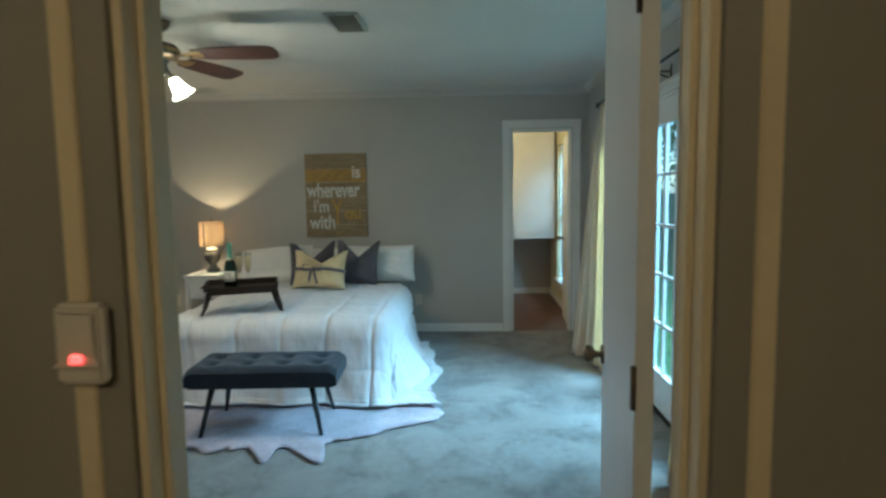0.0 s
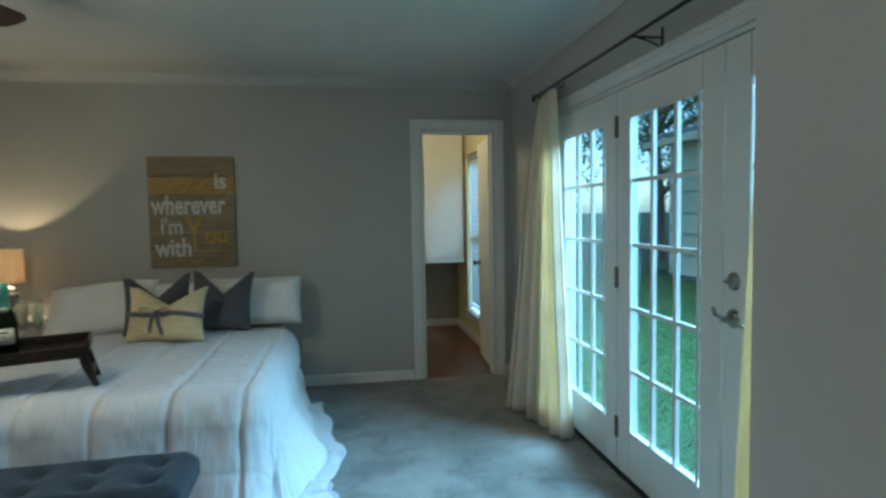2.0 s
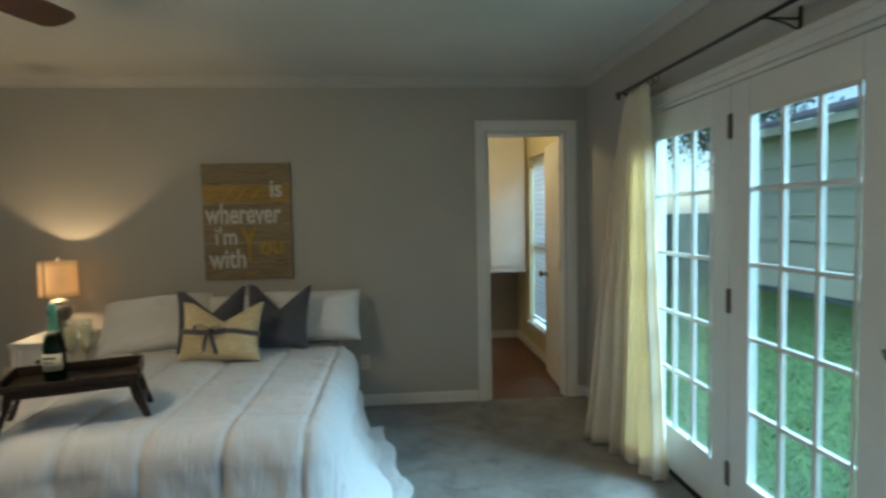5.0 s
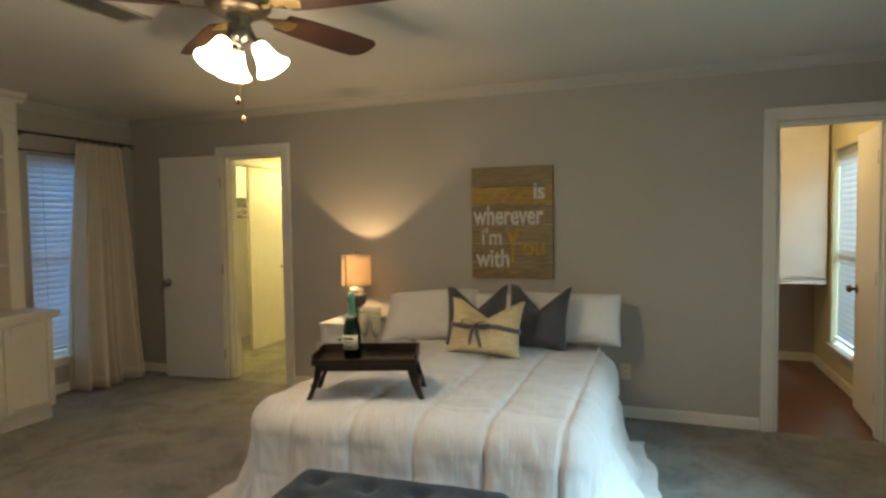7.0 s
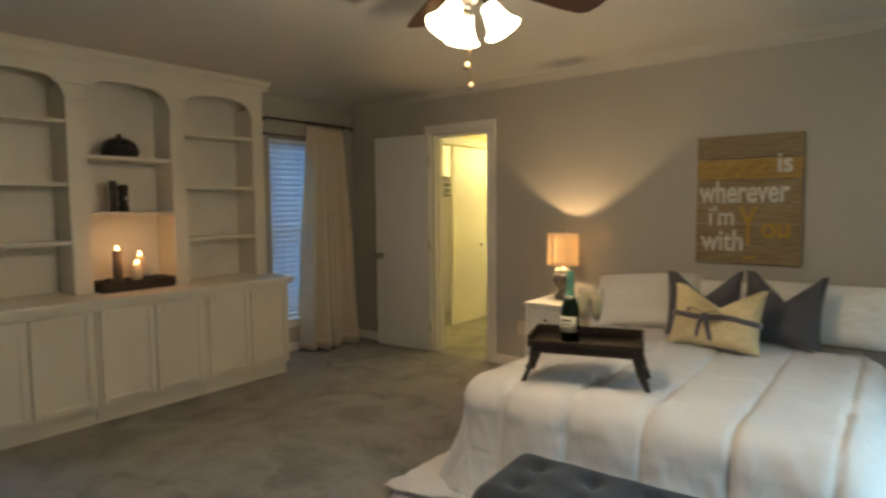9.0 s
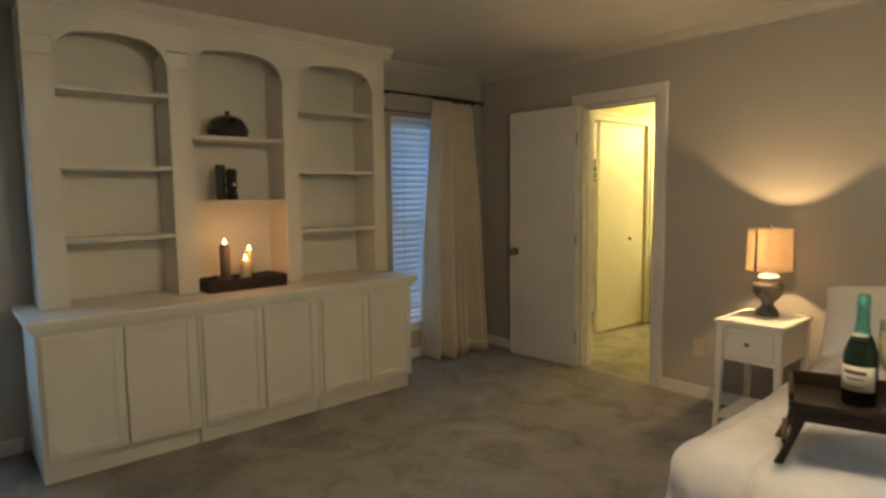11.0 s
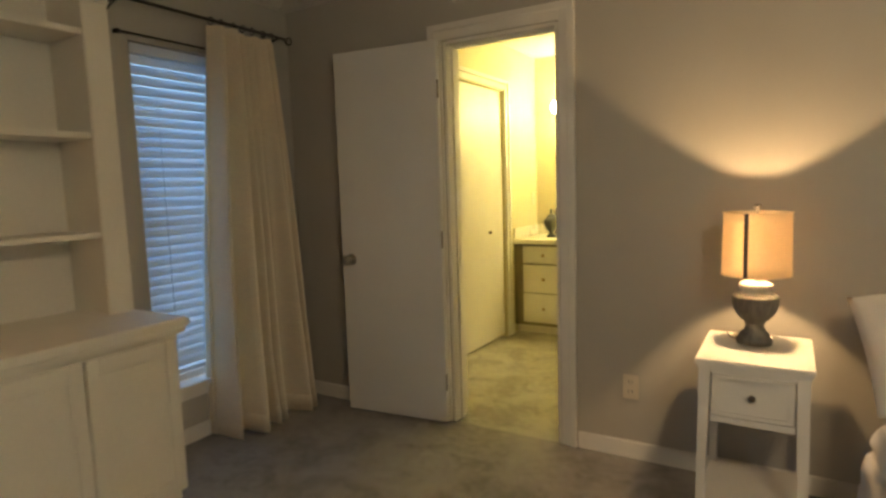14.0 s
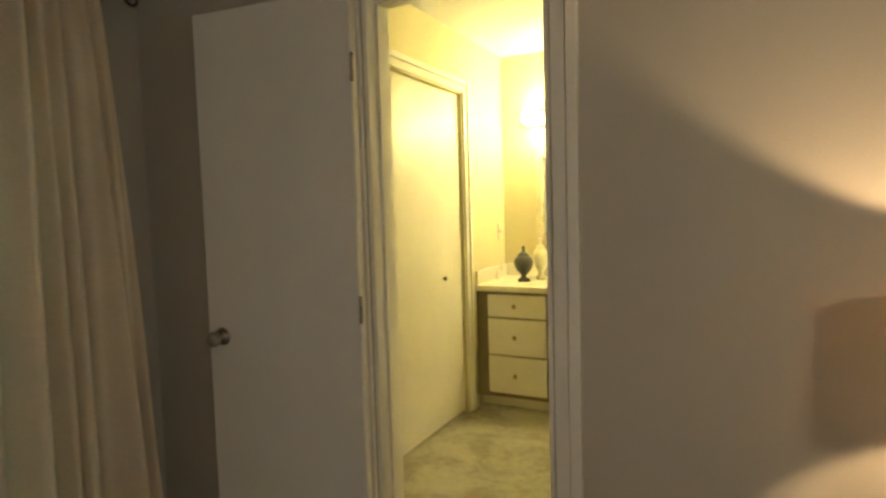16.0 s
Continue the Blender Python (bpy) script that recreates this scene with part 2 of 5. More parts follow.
BRASS = surface("antique_brass", (0.45, 0.33, 0.16), 0.3, metal=1.0, var=0.2, scale=14, grain=140, bump=0.05)
CHROME = surface("satin_nickel", (0.55, 0.53, 0.50), 0.25, metal=1.0, var=0.1, scale=10, grain=140, bump=0.03)
PLASTIC = surface("ivory_plastic", (0.62, 0.56, 0.46), 0.35, var=0.05, scale=10, bump=0.02)
DARKHOLE = surface("dark_slot", (0.02, 0.02, 0.02), 0.7, var=0.1, bump=0.0)
LAMPW = wood_material("grey_washed_wood", (0.055, 0.055, 0.056), (0.135, 0.13, 0.12), 0.6, (14, 14, 3), bump=0.4)
LAMPT = surface("whitewashed_wood", (0.60, 0.55, 0.47), 0.6, var=0.2, scale=9, grain=60, bump=0.3)
PLANK = wood_material("weathered_plank", (0.145, 0.105, 0.055), (0.30, 0.23, 0.135), 0.75, (2.2, 26, 26), pieces=0.12, bump=0.4)
PLANKY = wood_material("yellow_stained_plank", (0.22, 0.14, 0.04), (0.44, 0.29, 0.09), 0.75, (2.2, 26, 26), bump=0.4)
LETTER = surface("worn_white_letter_paint", (0.56, 0.55, 0.52), 0.7, var=0.25, scale=16, grain=90, bump=0.2)
YPAINT = surface("worn_yellow_letter_paint", (0.42, 0.26, 0.04), 0.7, var=0.35, scale=14, grain=90, bump=0.2)
BOTTLE = glass_material("dark_green_bottle_glass", (0.012, 0.045, 0.018), 0.03, thin=False)
FOIL = surface("green_foil", (0.14, 0.42, 0.34), 0.35, metal=0.7, var=0.25, scale=30, grain=120, bump=0.5)
PAPER = surface("cream_paper_label", (0.70, 0.66, 0.55), 0.7, var=0.08, scale=20, bump=0.03)
INK = surface("label_ink", (0.10, 0.12, 0.10), 0.6, var=0.2, scale=20, bump=0.0)
FLUTE = glass_material("clear_flute_glass", (0.97, 0.98, 0.97), gloss=0.12, least=0.14)
WINE = surface("pale_gold_wine", (0.86, 0.74, 0.46), 0.15, var=0.3, scale=60, bump=0.0)
PANE = glass_material("window_glass", (0.93, 0.98, 0.98))
SLAT = cloth_material("white_vinyl_slat", (0.74, 0.77, 0.80), through=0.32, weave=60, var=0.04, bump=0.02, sheen=0.0)
FROST = glow("lit_frosted_glass", (1.0, 0.80, 0.48), 16)
GLOBE = glow("lit_vanity_globe", (1.0, 0.90, 0.50), 40)
FLAME = glow("candle_flame", (1.0, 0.55, 0.16), 28)
REDLED = glow("red_indicator", (1.0, 0.05, 0.04), 2.5)
WAX = surface("ivory_candle_wax", (0.66, 0.54, 0.40), 0.5, var=0.12, scale=12, bump=0.08)
WAXG = surface("grey_candle_wax", (0.16, 0.12, 0.10), 0.5, var=0.2, scale=12, bump=0.1)
STONE = surface("dark_pebble", (0.06, 0.05, 0.05), 0.6, var=0.4, scale=30, grain=160, bump=0.3)
BLACKC = surface("black_ceramic", (0.012, 0.011, 0.012), 0.3, var=0.4, scale=16, grain=90, bump=0.3)
GREYC = surface("charcoal_ceramic", (0.05, 0.05, 0.055), 0.4, var=0.3, scale=16, grain=90, bump=0.2)
WHITEC = surface("ivory_ceramic", (0.68, 0.62, 0.46), 0.3, var=0.1, scale=14, bump=0.05)
LAMINATE = surface("ivory_laminate", (0.72, 0.68, 0.58), 0.3, var=0.05, scale=6, bump=0.02)
MIRROR = surface("mirror_silver", (0.9, 0.9, 0.9), 0.02, metal=1.0, var=0.01, scale=2, bump=0.0)
MIRROR.node_tree.nodes["Principled BSDF"].inputs["Roughness"].default_value = 0.02
for link in list(MIRROR.node_tree.nodes["Principled BSDF"].inputs["Roughness"].links):
    MIRROR.node_tree.links.remove(link)
VENTM = surface("vent_enamel", (0.50, 0.48, 0.42), 0.5, var=0.1, scale=10, bump=0.04)
GRASS = surface("lawn_turf", (0.036, 0.066, 0.018), 0.95, var=0.22, scale=1.2, grain=30, bump=0.25)
BLADE = surface("grass_blade", (0.078, 0.122, 0.032), 0.8, var=0.35, scale=3.0, grain=20, bump=0.0)
SIDING = surface("painted_siding", (0.54, 0.53, 0.38), 0.75, var=0.12, scale=2, grain=50, bump=0.2, pieces=0.05)
ROOF = surface("asphalt_shingle", (0.16, 0.17, 0.18), 0.9, var=0.3, scale=6, grain=60, bump=0.5)
BARK = surface("tree_bark", (0.09, 0.07, 0.05), 0.9, var=0.4, scale=10, grain=50, bump=0.8)
LEAF = surface("tree_leaf", (0.085, 0.14, 0.05), 0.6, var=0.5, scale=2.5, grain=20, bump=0.0)


# ---- building helpers ----
def box(bm, x0, y0, z0, x1, y1, z1):
    v = [bm.verts.new((x, y, z)) for z in (z0, z1) for x, y in ((x0, y0), (x1, y0), (x1, y1), (x0, y1))]
    for f in ((3, 2, 1, 0), (4, 5, 6, 7), (0, 1, 5, 4), (1, 2, 6, 5), (2, 3, 7, 6), (3, 0, 4, 7)):
        bm.faces.new([v[i] for i in f])
    return v


def boxes(*items):
    bm = bmesh.new()
    for it in items:
        x0, y0, z0, x1, y1, z1 = it
        box(bm, min(x0, x1), min(y0, y1), min(z0, z1), max(x0, x1), max(y0, y1), max(z0, z1))
    return bm


def lathe(profile, n=32, bm=None, at=(0, 0, 0), squash=1.0):
    bm = bm or bmesh.new()
    rings = []
    for r, z in profile:
        if r < 1e-5:
            rings.append([bm.verts.new((at[0], at[1], at[2] + z))])
        else:
            rings.append([bm.verts.new((at[0] + r * math.cos(6.28319 * k / n), at[1] + squash * r * math.sin(6.28319 * k / n), at[2] + z)) for k in range(n)])
    for a, b in zip(rings, rings[1:]):
        for k in range(n):
            j = (k + 1) % n
            if len(a) == 1 and len(b) == 1:
                continue
            if len(a) == 1:
                bm.faces.new((a[0], b[j], b[k]))
            elif len(b) == 1:
                bm.faces.new((a[k], a[j], b[0]))
            else:
                bm.faces.new((a[k], a[j], b[j], b[k]))
    return bm


def tube(points, radius, n=8, bm=None, closed_ends=True):
    bm = bm or bmesh.new()
    pts = [Vector(p) for p in points]
    rad = radius if isinstance(radius, (list, tuple)) else [radius] * len(pts)
    rings = []
    side = None
    for i, p in enumerate(pts):
        d = (pts[min(i + 1, len(pts) - 1)] - pts[max(i - 1, 0)]).normalized()
        ref = side if side is not None else (Vector((0, 0, 1)) if abs(d.z) < 0.9 else Vector((1, 0, 0)))
        u = (ref - d * ref.dot(d)).normalized()
        side = u
        w = d.cross(u)
        rings.append([bm.verts.new(p + rad[i] * (u * math.cos(6.28319 * k / n) + w * math.sin(6.28319 * k / n))) for k in range(n)])
    for a, b in zip(rings, rings[1:]):
        for k in range(n):
            j = (k + 1) % n
            bm.faces.new((a[k], a[j], b[j], b[k]))
    if closed_ends:
        bm.faces.new(rings[0][::-1])
        bm.faces.new(rings[-1])
    return bm


def sheet(f, nu, nv, thick=0.0, bm=None):
    """A grid of nu by nv faces through f(u, v), u and v from 0 to 1, with a thickness."""
    bm = bm or bmesh.new()
    g = [[bm.verts.new(f(i / nu, j / nv)) for j in range(nv + 1)] for i in range(nu + 1)]
    faces = [bm.faces.new((g[i][j], g[i + 1][j], g[i + 1][j + 1], g[i][j + 1])) for i in range(nu) for j in range(nv)]
    if thick:
        bm.normal_update()
        bmesh.ops.solidify(bm, geom=faces, thickness=thick)
    return bm


def prism(outline, depth, axis="y", at=0.0):
    """A flat outline of (a, b) pairs pushed out by depth along an axis."""
    bm = bmesh.new()
    put = {"y": lambda a, b, d: (a, d, b), "x": lambda a, b, d: (d, a, b), "z": lambda a, b, d: (a, b, d)}[axis]
    lo = [bm.verts.new(put(a, b, at)) for a, b in outline]
    hi = [bm.verts.new(put(a, b, at + depth)) for a, b in outline]
    bm.faces.new(lo)
    bm.faces.new(hi[::-1])
    n = len(lo)
    for k in range(n):
        j = (k + 1) % n
        bm.faces.new((lo[j], lo[k], hi[k], hi[j]))
    return bm


def mesh_of(name, bm, material, smooth=False, bevel=0.0):
    if bevel:
        bm.normal_update()
        sharp = [e for e in bm.edges if len(e.link_faces) == 2 and e.calc_face_angle() > 0.5]
        bmesh.ops.bevel(bm, geom=sharp, offset=bevel, segments=2, affect="EDGES", clamp_overlap=True)
    bmesh.ops.recalc_face_normals(bm, faces=bm.faces)
    me = bpy.data.meshes.new(name)
    bm.to_mesh(me)
    bm.free()
    me.materials.append(material)
    if smooth:
        for p in me.polygons:
            p.use_smooth = True
    return me


def part(name, bm, material, parent, label="", smooth=False, bevel=0.0):
    ob = new(name, mesh_of(name, bm, material, smooth, bevel))
    ob.parent = parent
    return tagged(ob, label)


def piece(name, mesh, parent, m):
    ob = new(name, mesh)
    ob.parent = parent
    ob.matrix_basis = m
    return ob


def thing(name, at, turn=0.0, label="", category="", group="", kind=""):
    ob = new(name)
    ob.empty_display_size = 0.05
    ob.matrix_world = pose(*at, 0, 0, turn)
    return tagged(ob, label, category, group, kind)


def solid(name, bm, material, label, category, kind="structure", bevel=0.0, smooth=False):
    ob = new(name, mesh_of(name, bm, material, smooth, bevel))
    return tagged(ob, label, category, "", kind)


def wob(x, y, z, s=1.0):
    return noise.noise(Vector((x * s, y * s, z * s)))


# ---- the rooms ----
XL, XR, YF, YB, H, T = -4.62, 1.69, 1.24, 6.02, 2.44, 0.13


def wall_boxes(a0, a1, lo, hi, openings, axis, top=H):
    """Boxes of a wall from a0 to a1 with openings (from, to, sill, head)."""
    out, cur = [], a0
    put = (lambda p, q, z0, z1: (p, lo, z0, q, hi, z1)) if axis == "x" else (lambda p, q, z0, z1: (lo, p, z0, hi, q, z1))
    for p, q, s, h in sorted(openings):
        out.append(put(cur, p, 0, top))
        if s > 0:
            out.append(put(p, q, 0, s))
        if h < top:
            out.append(put(p, q, h, top))
        cur = q
    out.append(put(cur, a1, 0, top))
    return boxes(*out)


LD0, LD1, RD0, RD1, DH = -3.51, -2.893, 0.928, 1.53, 2.045
W1, W2 = (5.00, 5.64, 0.31, 2.03), (1.58, 2.32, 0.42, 1.98)
FR0, FR1, FRH = 2.36, 4.97, 2.00
ED0, ED1 = -0.108, 0.898
solid("floor", boxes((XL, YF, -0.1, XR, YB, 0)), CARPET, "grey-beige plush carpet with footprints and vacuum marks", "carpet")
solid("ceiling", boxes((XL, YF, H, XR, YB, H + 0.1)), CEIL, "flat off-white painted plaster ceiling", "ceiling")
solid("wall_north", wall_boxes(XL - T, XR + T, YB, YB + T, [(LD0, LD1, 0, DH), (RD0, RD1, 0, DH)], "x"), WALL, "warm grey painted wall behind the bed", "wall")
solid("wall_west", wall_boxes(YF - T, YB, XL - T, XL, [W1, W2], "y"), WALL, "warm grey painted wall with two windows", "wall")
solid("wall_east", wall_boxes(YF - T, YB, XR, XR + T, [(FR0, FR1, 0, FRH)], "y"), WALL, "warm grey painted wall around french doors", "wall")
solid("wall_south", wall_boxes(XL, XR, YF - T, YF, [(ED0, ED1, 0, DH + 0.02)], "x"), WALL, "warm grey painted wall with the entry door", "wall")

# hall in front of the entry door
HF = YF - T
solid("floor_hall", boxes((-1.1, -2.2, -0.1, 1.5, HF, -0.002), (ED0, HF, -0.1, ED1, YF, -0.002)), CARPET, "grey-beige carpet in the hall", "carpet")
solid("ceiling_hall", boxes((-1.1, -2.2, H, 1.5, HF, H + 0.1)), CEIL, "off-white hall ceiling", "ceiling")
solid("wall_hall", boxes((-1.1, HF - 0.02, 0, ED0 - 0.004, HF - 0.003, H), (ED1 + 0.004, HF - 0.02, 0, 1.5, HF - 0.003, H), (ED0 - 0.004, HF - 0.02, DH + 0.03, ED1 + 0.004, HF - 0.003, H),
                         (-1.22, -2.2, 0, -1.1, HF, H), (1.5, -2.2, 0, 1.62, HF, H), (-1.22, -2.32, 0, 1.62, -2.2, H)), TAN, "hall walls, tan with dim warm light put into the colour", "wall")

# dressing room behind the open flat door
DX0, DX1, DY1 = -4.00, -1.90, 8.52
solid("floor_dressing_room", boxes((DX0 - 0.75, YB, -0.1, DX1, DY1, -0.003)), CARPET_B, "pale mottled carpet in the dressing room", "carpet")
solid("ceiling_dressing_room", boxes((DX0 - 0.75, YB + T, H, DX1, DY1, H + 0.1)), CEIL, "white ceiling of the dressing room", "ceiling")
CL0, CL1, CLH = 6.66, 7.80, 2.06
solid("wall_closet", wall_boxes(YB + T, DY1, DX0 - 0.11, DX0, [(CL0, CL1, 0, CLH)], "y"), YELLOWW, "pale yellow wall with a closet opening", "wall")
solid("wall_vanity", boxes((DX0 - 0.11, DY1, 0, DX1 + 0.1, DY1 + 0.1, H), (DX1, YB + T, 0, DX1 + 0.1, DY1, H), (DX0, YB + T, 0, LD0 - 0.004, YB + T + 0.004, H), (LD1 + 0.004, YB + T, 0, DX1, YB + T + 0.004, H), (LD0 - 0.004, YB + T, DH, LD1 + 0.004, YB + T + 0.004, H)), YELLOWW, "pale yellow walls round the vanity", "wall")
solid("wall_closet_inside", boxes((DX0 - 0.80, CL0 - 0.3, 0, DX0 - 0.72, CL1 + 0.3, H), (DX0 - 0.72, CL0 - 0.3, 0, DX0 - 0.11, CL0 - 0.22, H), (DX0 - 0.72, CL1 + 0.22, 0, DX0 - 0.11, CL1 + 0.3, H)), TRIM, "white inside walls of the closet", "wall")

# alcove behind the narrow opening
AX0, AX1, AY1 = -0.30, 1.64, 8.26
W3 = (7.02, 7.66, 0.30, 2.00)
solid("floor_alcove", boxes((AX0, YB, -0.1, AX1, AY1, -0.003)), BROWNF, "dark reddish brown wooden floor", "floor")
solid("ceiling_alcove", boxes((AX0, YB + T, H, AX1, AY1, H + 0.1)), CEIL, "cream ceiling of the alcove", "ceiling")
solid("wall_alcove_east", wall_boxes(YB + T, AY1, AX1, XR + T, [W3], "y"), YELLOWW, "cream painted wall with a blind-covered window", "wall")
solid("wall_alcove", boxes((AX0 - 0.1, YB + T, 0, AX0, AY1, H), (AX0 - 0.1, AY1, 0, XR + T, AY1 + 0.1, H)), WALL, "grey painted walls of the alcove", "wall")


def door_casing(name, a0, a1, head, face, out, width, label, axis="x", paint=None):
    """Boards round an opening on the wall face, standing out by the sign of out."""
    d, e = 0.016 * out, 0.026 * out
    rows = []
    for w0, w1, dep in ((0.008, width * 0.62, d), (width * 0.62, width, e)):
        rows += [(a0 - w1, face, 0, a0 - w0, face + dep, head + w1), (a1 + w0, face, 0, a1 + w1, face + dep, head + w1), (a0 - w0, face, head + w0, a1 + w0, face + dep, head + w1)]
    if axis == "y":
        rows = [(y0, x0, z0, y1, x1, z1) for x0, y0, z0, x1, y1, z1 in rows]
    solid(name, boxes(*rows), paint or TRIM, label, "trim", bevel=0.003)


def door_jamb(name, a0, a1, head, lo, hi, label, stop=True, paint=None):
    rows = [(a0 - 0.004, lo, 0, a0 + 0.014, hi, head), (a1 - 0.014, lo, 0, a1 + 0.004, hi, head), (a0 + 0.014, lo, head - 0.014, a1 - 0.014, hi, head + 0.004)]
    if stop:
        m = (lo + hi) / 2
        rows += [(a0 + 0.014, m - 0.02, 0, a0 + 0.026, m + 0.02, head - 0.014), (a1 - 0.026, m - 0.02, 0, a1 - 0.014, m + 0.02, head - 0.014), (a0 + 0.026, m - 0.02, head - 0.026, a1 - 0.026, m + 0.02, head - 0.014)]
    solid(name, boxes(*rows), paint or TRIM, label, "trim", bevel=0.002)


door_casing("trim_dressing_door", LD0, LD1, DH, YB, -1, 0.085, "white painted moulded casing round a doorway")
door_casing("trim_alcove_door", RD0, RD1, DH, YB, -1, 0.085, "white painted moulded casing round a doorway")
door_casing("trim_entry_room_side", ED0, ED1, DH + 0.02, YF, 1, 0.085, "white painted casing on the bedroom side")
door_casing("trim_entry_hall_side", ED0, ED1, DH + 0.02, HF - 0.003, -1, 0.10, "cream casing of the entry doorway, golden hall light in its colour", paint=WARM_TRIM)
door_jamb("trim_dressing_jamb", LD0, LD1, DH, YB - 0.002, YB + T + 0.006, "white painted door jamb")
door_jamb("trim_alcove_jamb", RD0, RD1, DH, YB - 0.002, YB + T + 0.006, "white painted door jamb")
door_jamb("trim_entry_jamb", ED0, ED1, DH + 0.02, HF - 0.005, YF + 0.002, "cream entry door jamb, golden hall light in its colour", paint=WARM_TRIM)
door_casing("trim_closet_casing", CL0, CL1, CLH, DX0, 1, 0.085, "cream painted casing round the closet", "y")


def baseboard(name, rows, label="white painted baseboard"):
    out = []
    for x0, y0, x1, y1 in rows:
        out.append((x0, y0, 0, x1, y1, 0.085))
    solid(name, boxes(*out), TRIM, label, "baseboard", bevel=0.004)


B = 0.014
baseboard("baseboard_north", [(XL, YB - B, LD0 - 0.09, YB), (LD1 + 0.09, YB - B, RD0 - 0.09, YB), (RD1 + 0.09, YB - B, XR, YB)])
baseboard("baseboard_west", [(XL, 4.77, XL + B, YB - B), (XL, YF, XL + B, 2.48)])
baseboard("baseboard_east", [(XR - B, FR1 + 0.08, XR, YB - B), (XR - B, YF, XR, FR0 - 0.08)])
baseboard("baseboard_south", [(XL + B, YF, ED0 - 0.09, YF + B), (ED1 + 0.09, YF, XR - B, YF + B)])
baseboard("baseboard_alcove", [(AX1 - 0.02, YB + T + 0.01, AX1, AY1 - 0.02), (AX0, AY1 - 0.02, AX1, AY1)], "cream painted baseboard in the alcove")
baseboard("baseboard_dressing_room", [(DX0, YB + T + 0.01, DX0 + B, CL0 - 0.09), (DX0, CL1 + 0.09, DX0 + B, 7.94)], "cream painted baseboard")


def crown(name, lo, hi, face, out, axis):
    o = [(face, 2.378), (face + 0.010 * out, 2.378), (face + 0.014 * out, 2.392), (face + 0.035 * out, 2.408), (face + 0.055 * out, 2.43), (face + 0.06 * out, H), (face, H)]
    solid(name, prism(o, hi - lo, axis, lo), CROWN, "crown moulding in a white darkened to tone down its lighting", "trim")


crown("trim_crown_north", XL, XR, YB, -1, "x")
solid("trim_crown_west", prism([(XL, 2.378), (XL + 0.010, 2.378), (XL + 0.014, 2.392), (XL + 0.035, 2.408), (XL + 0.055, 2.43), (XL + 0.06, H), (XL, H)], YB - 0.062 - YF, "y", YF), CROWN, "crown moulding in a white darkened to tone down its lighting", "trim")
solid("trim_crown_east", prism([(XR, 2.378), (XR - 0.010, 2.378), (XR - 0.014, 2.392), (XR - 0.035, 2.408), (XR - 0.055, 2.43), (XR - 0.06, H), (XR, H)], YB - 0.062 - YF, "y", YF), CROWN, "crown moulding in a white darkened to tone down its lighting", "trim")
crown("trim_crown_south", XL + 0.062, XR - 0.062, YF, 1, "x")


# ---- doors ----
def knob_profile(k=1.0):
    return [(0, 0.066 * k), (0.016 * k, 0.066 * k), (0.026 * k, 0.058 * k), (0.029 * k, 0.048 * k), (0.025 * k, 0.036 * k), (0.012 * k, 0.028 * k), (0.010 * k, 0.010 * k), (0.030 * k, 0.008 * k), (0.033 * k, 0.0)]


def flat_door(name, hinge, turn, width, height, metal, label, knob_z=0.92, hinges=True, paint=None, slab=0.036):
    d = thing(name, hinge, turn, label, "door", kind="structure")
    leaf = part("slab", boxes((0.004, -slab, 0.012, width, 0, height)), paint or DOORP, d, bevel=0.003)
    for y, rx in ((0, -90), (-slab, 90)):
        bm = lathe(knob_profile(), 24)
        bmesh.ops.transform(bm, matrix=pose(width - 0.062, y, knob_z, rx), verts=bm.verts)
        part("door_knob", bm, metal, leaf, "round metal door knob with a rose", smooth=True)
    part("latch_plate", boxes((width, -slab * 0.8, knob_z - 0.03, width + 0.002, -slab * 0.2, knob_z + 0.03)), metal, leaf)
    if hinges:
        for z in (0.24, 1.02, 1.80):
            bm = lathe([(0, -0.045), (0.006, -0.045), (0.006, 0.045), (0, 0.045)], 10, at=(0, 0.004, z))
            part("hinge", bm, metal, leaf, smooth=True)
    return d


flat_door("door_dressing_room", (-3.516, 5.960, 0), 186.0, 0.64, 2.05, PEWTER, "plain white flush door standing open against the wall", 0.90)
flat_door("door_alcove", (1.524, 6.150, 0), 86.5, 0.58, 2.01, BRONZE, "cream flush door swung open into the alcove", 0.90, paint=CREAM)
flat_door("door_entry", (0.822, 1.272, 0), 81.5, 0.836, 2.04, BRONZE, "off-white flush entry door standing wide open", 0.875)

FW, FG0, FG1, FHT = 0.855, 0.250, 1.832, 1.972


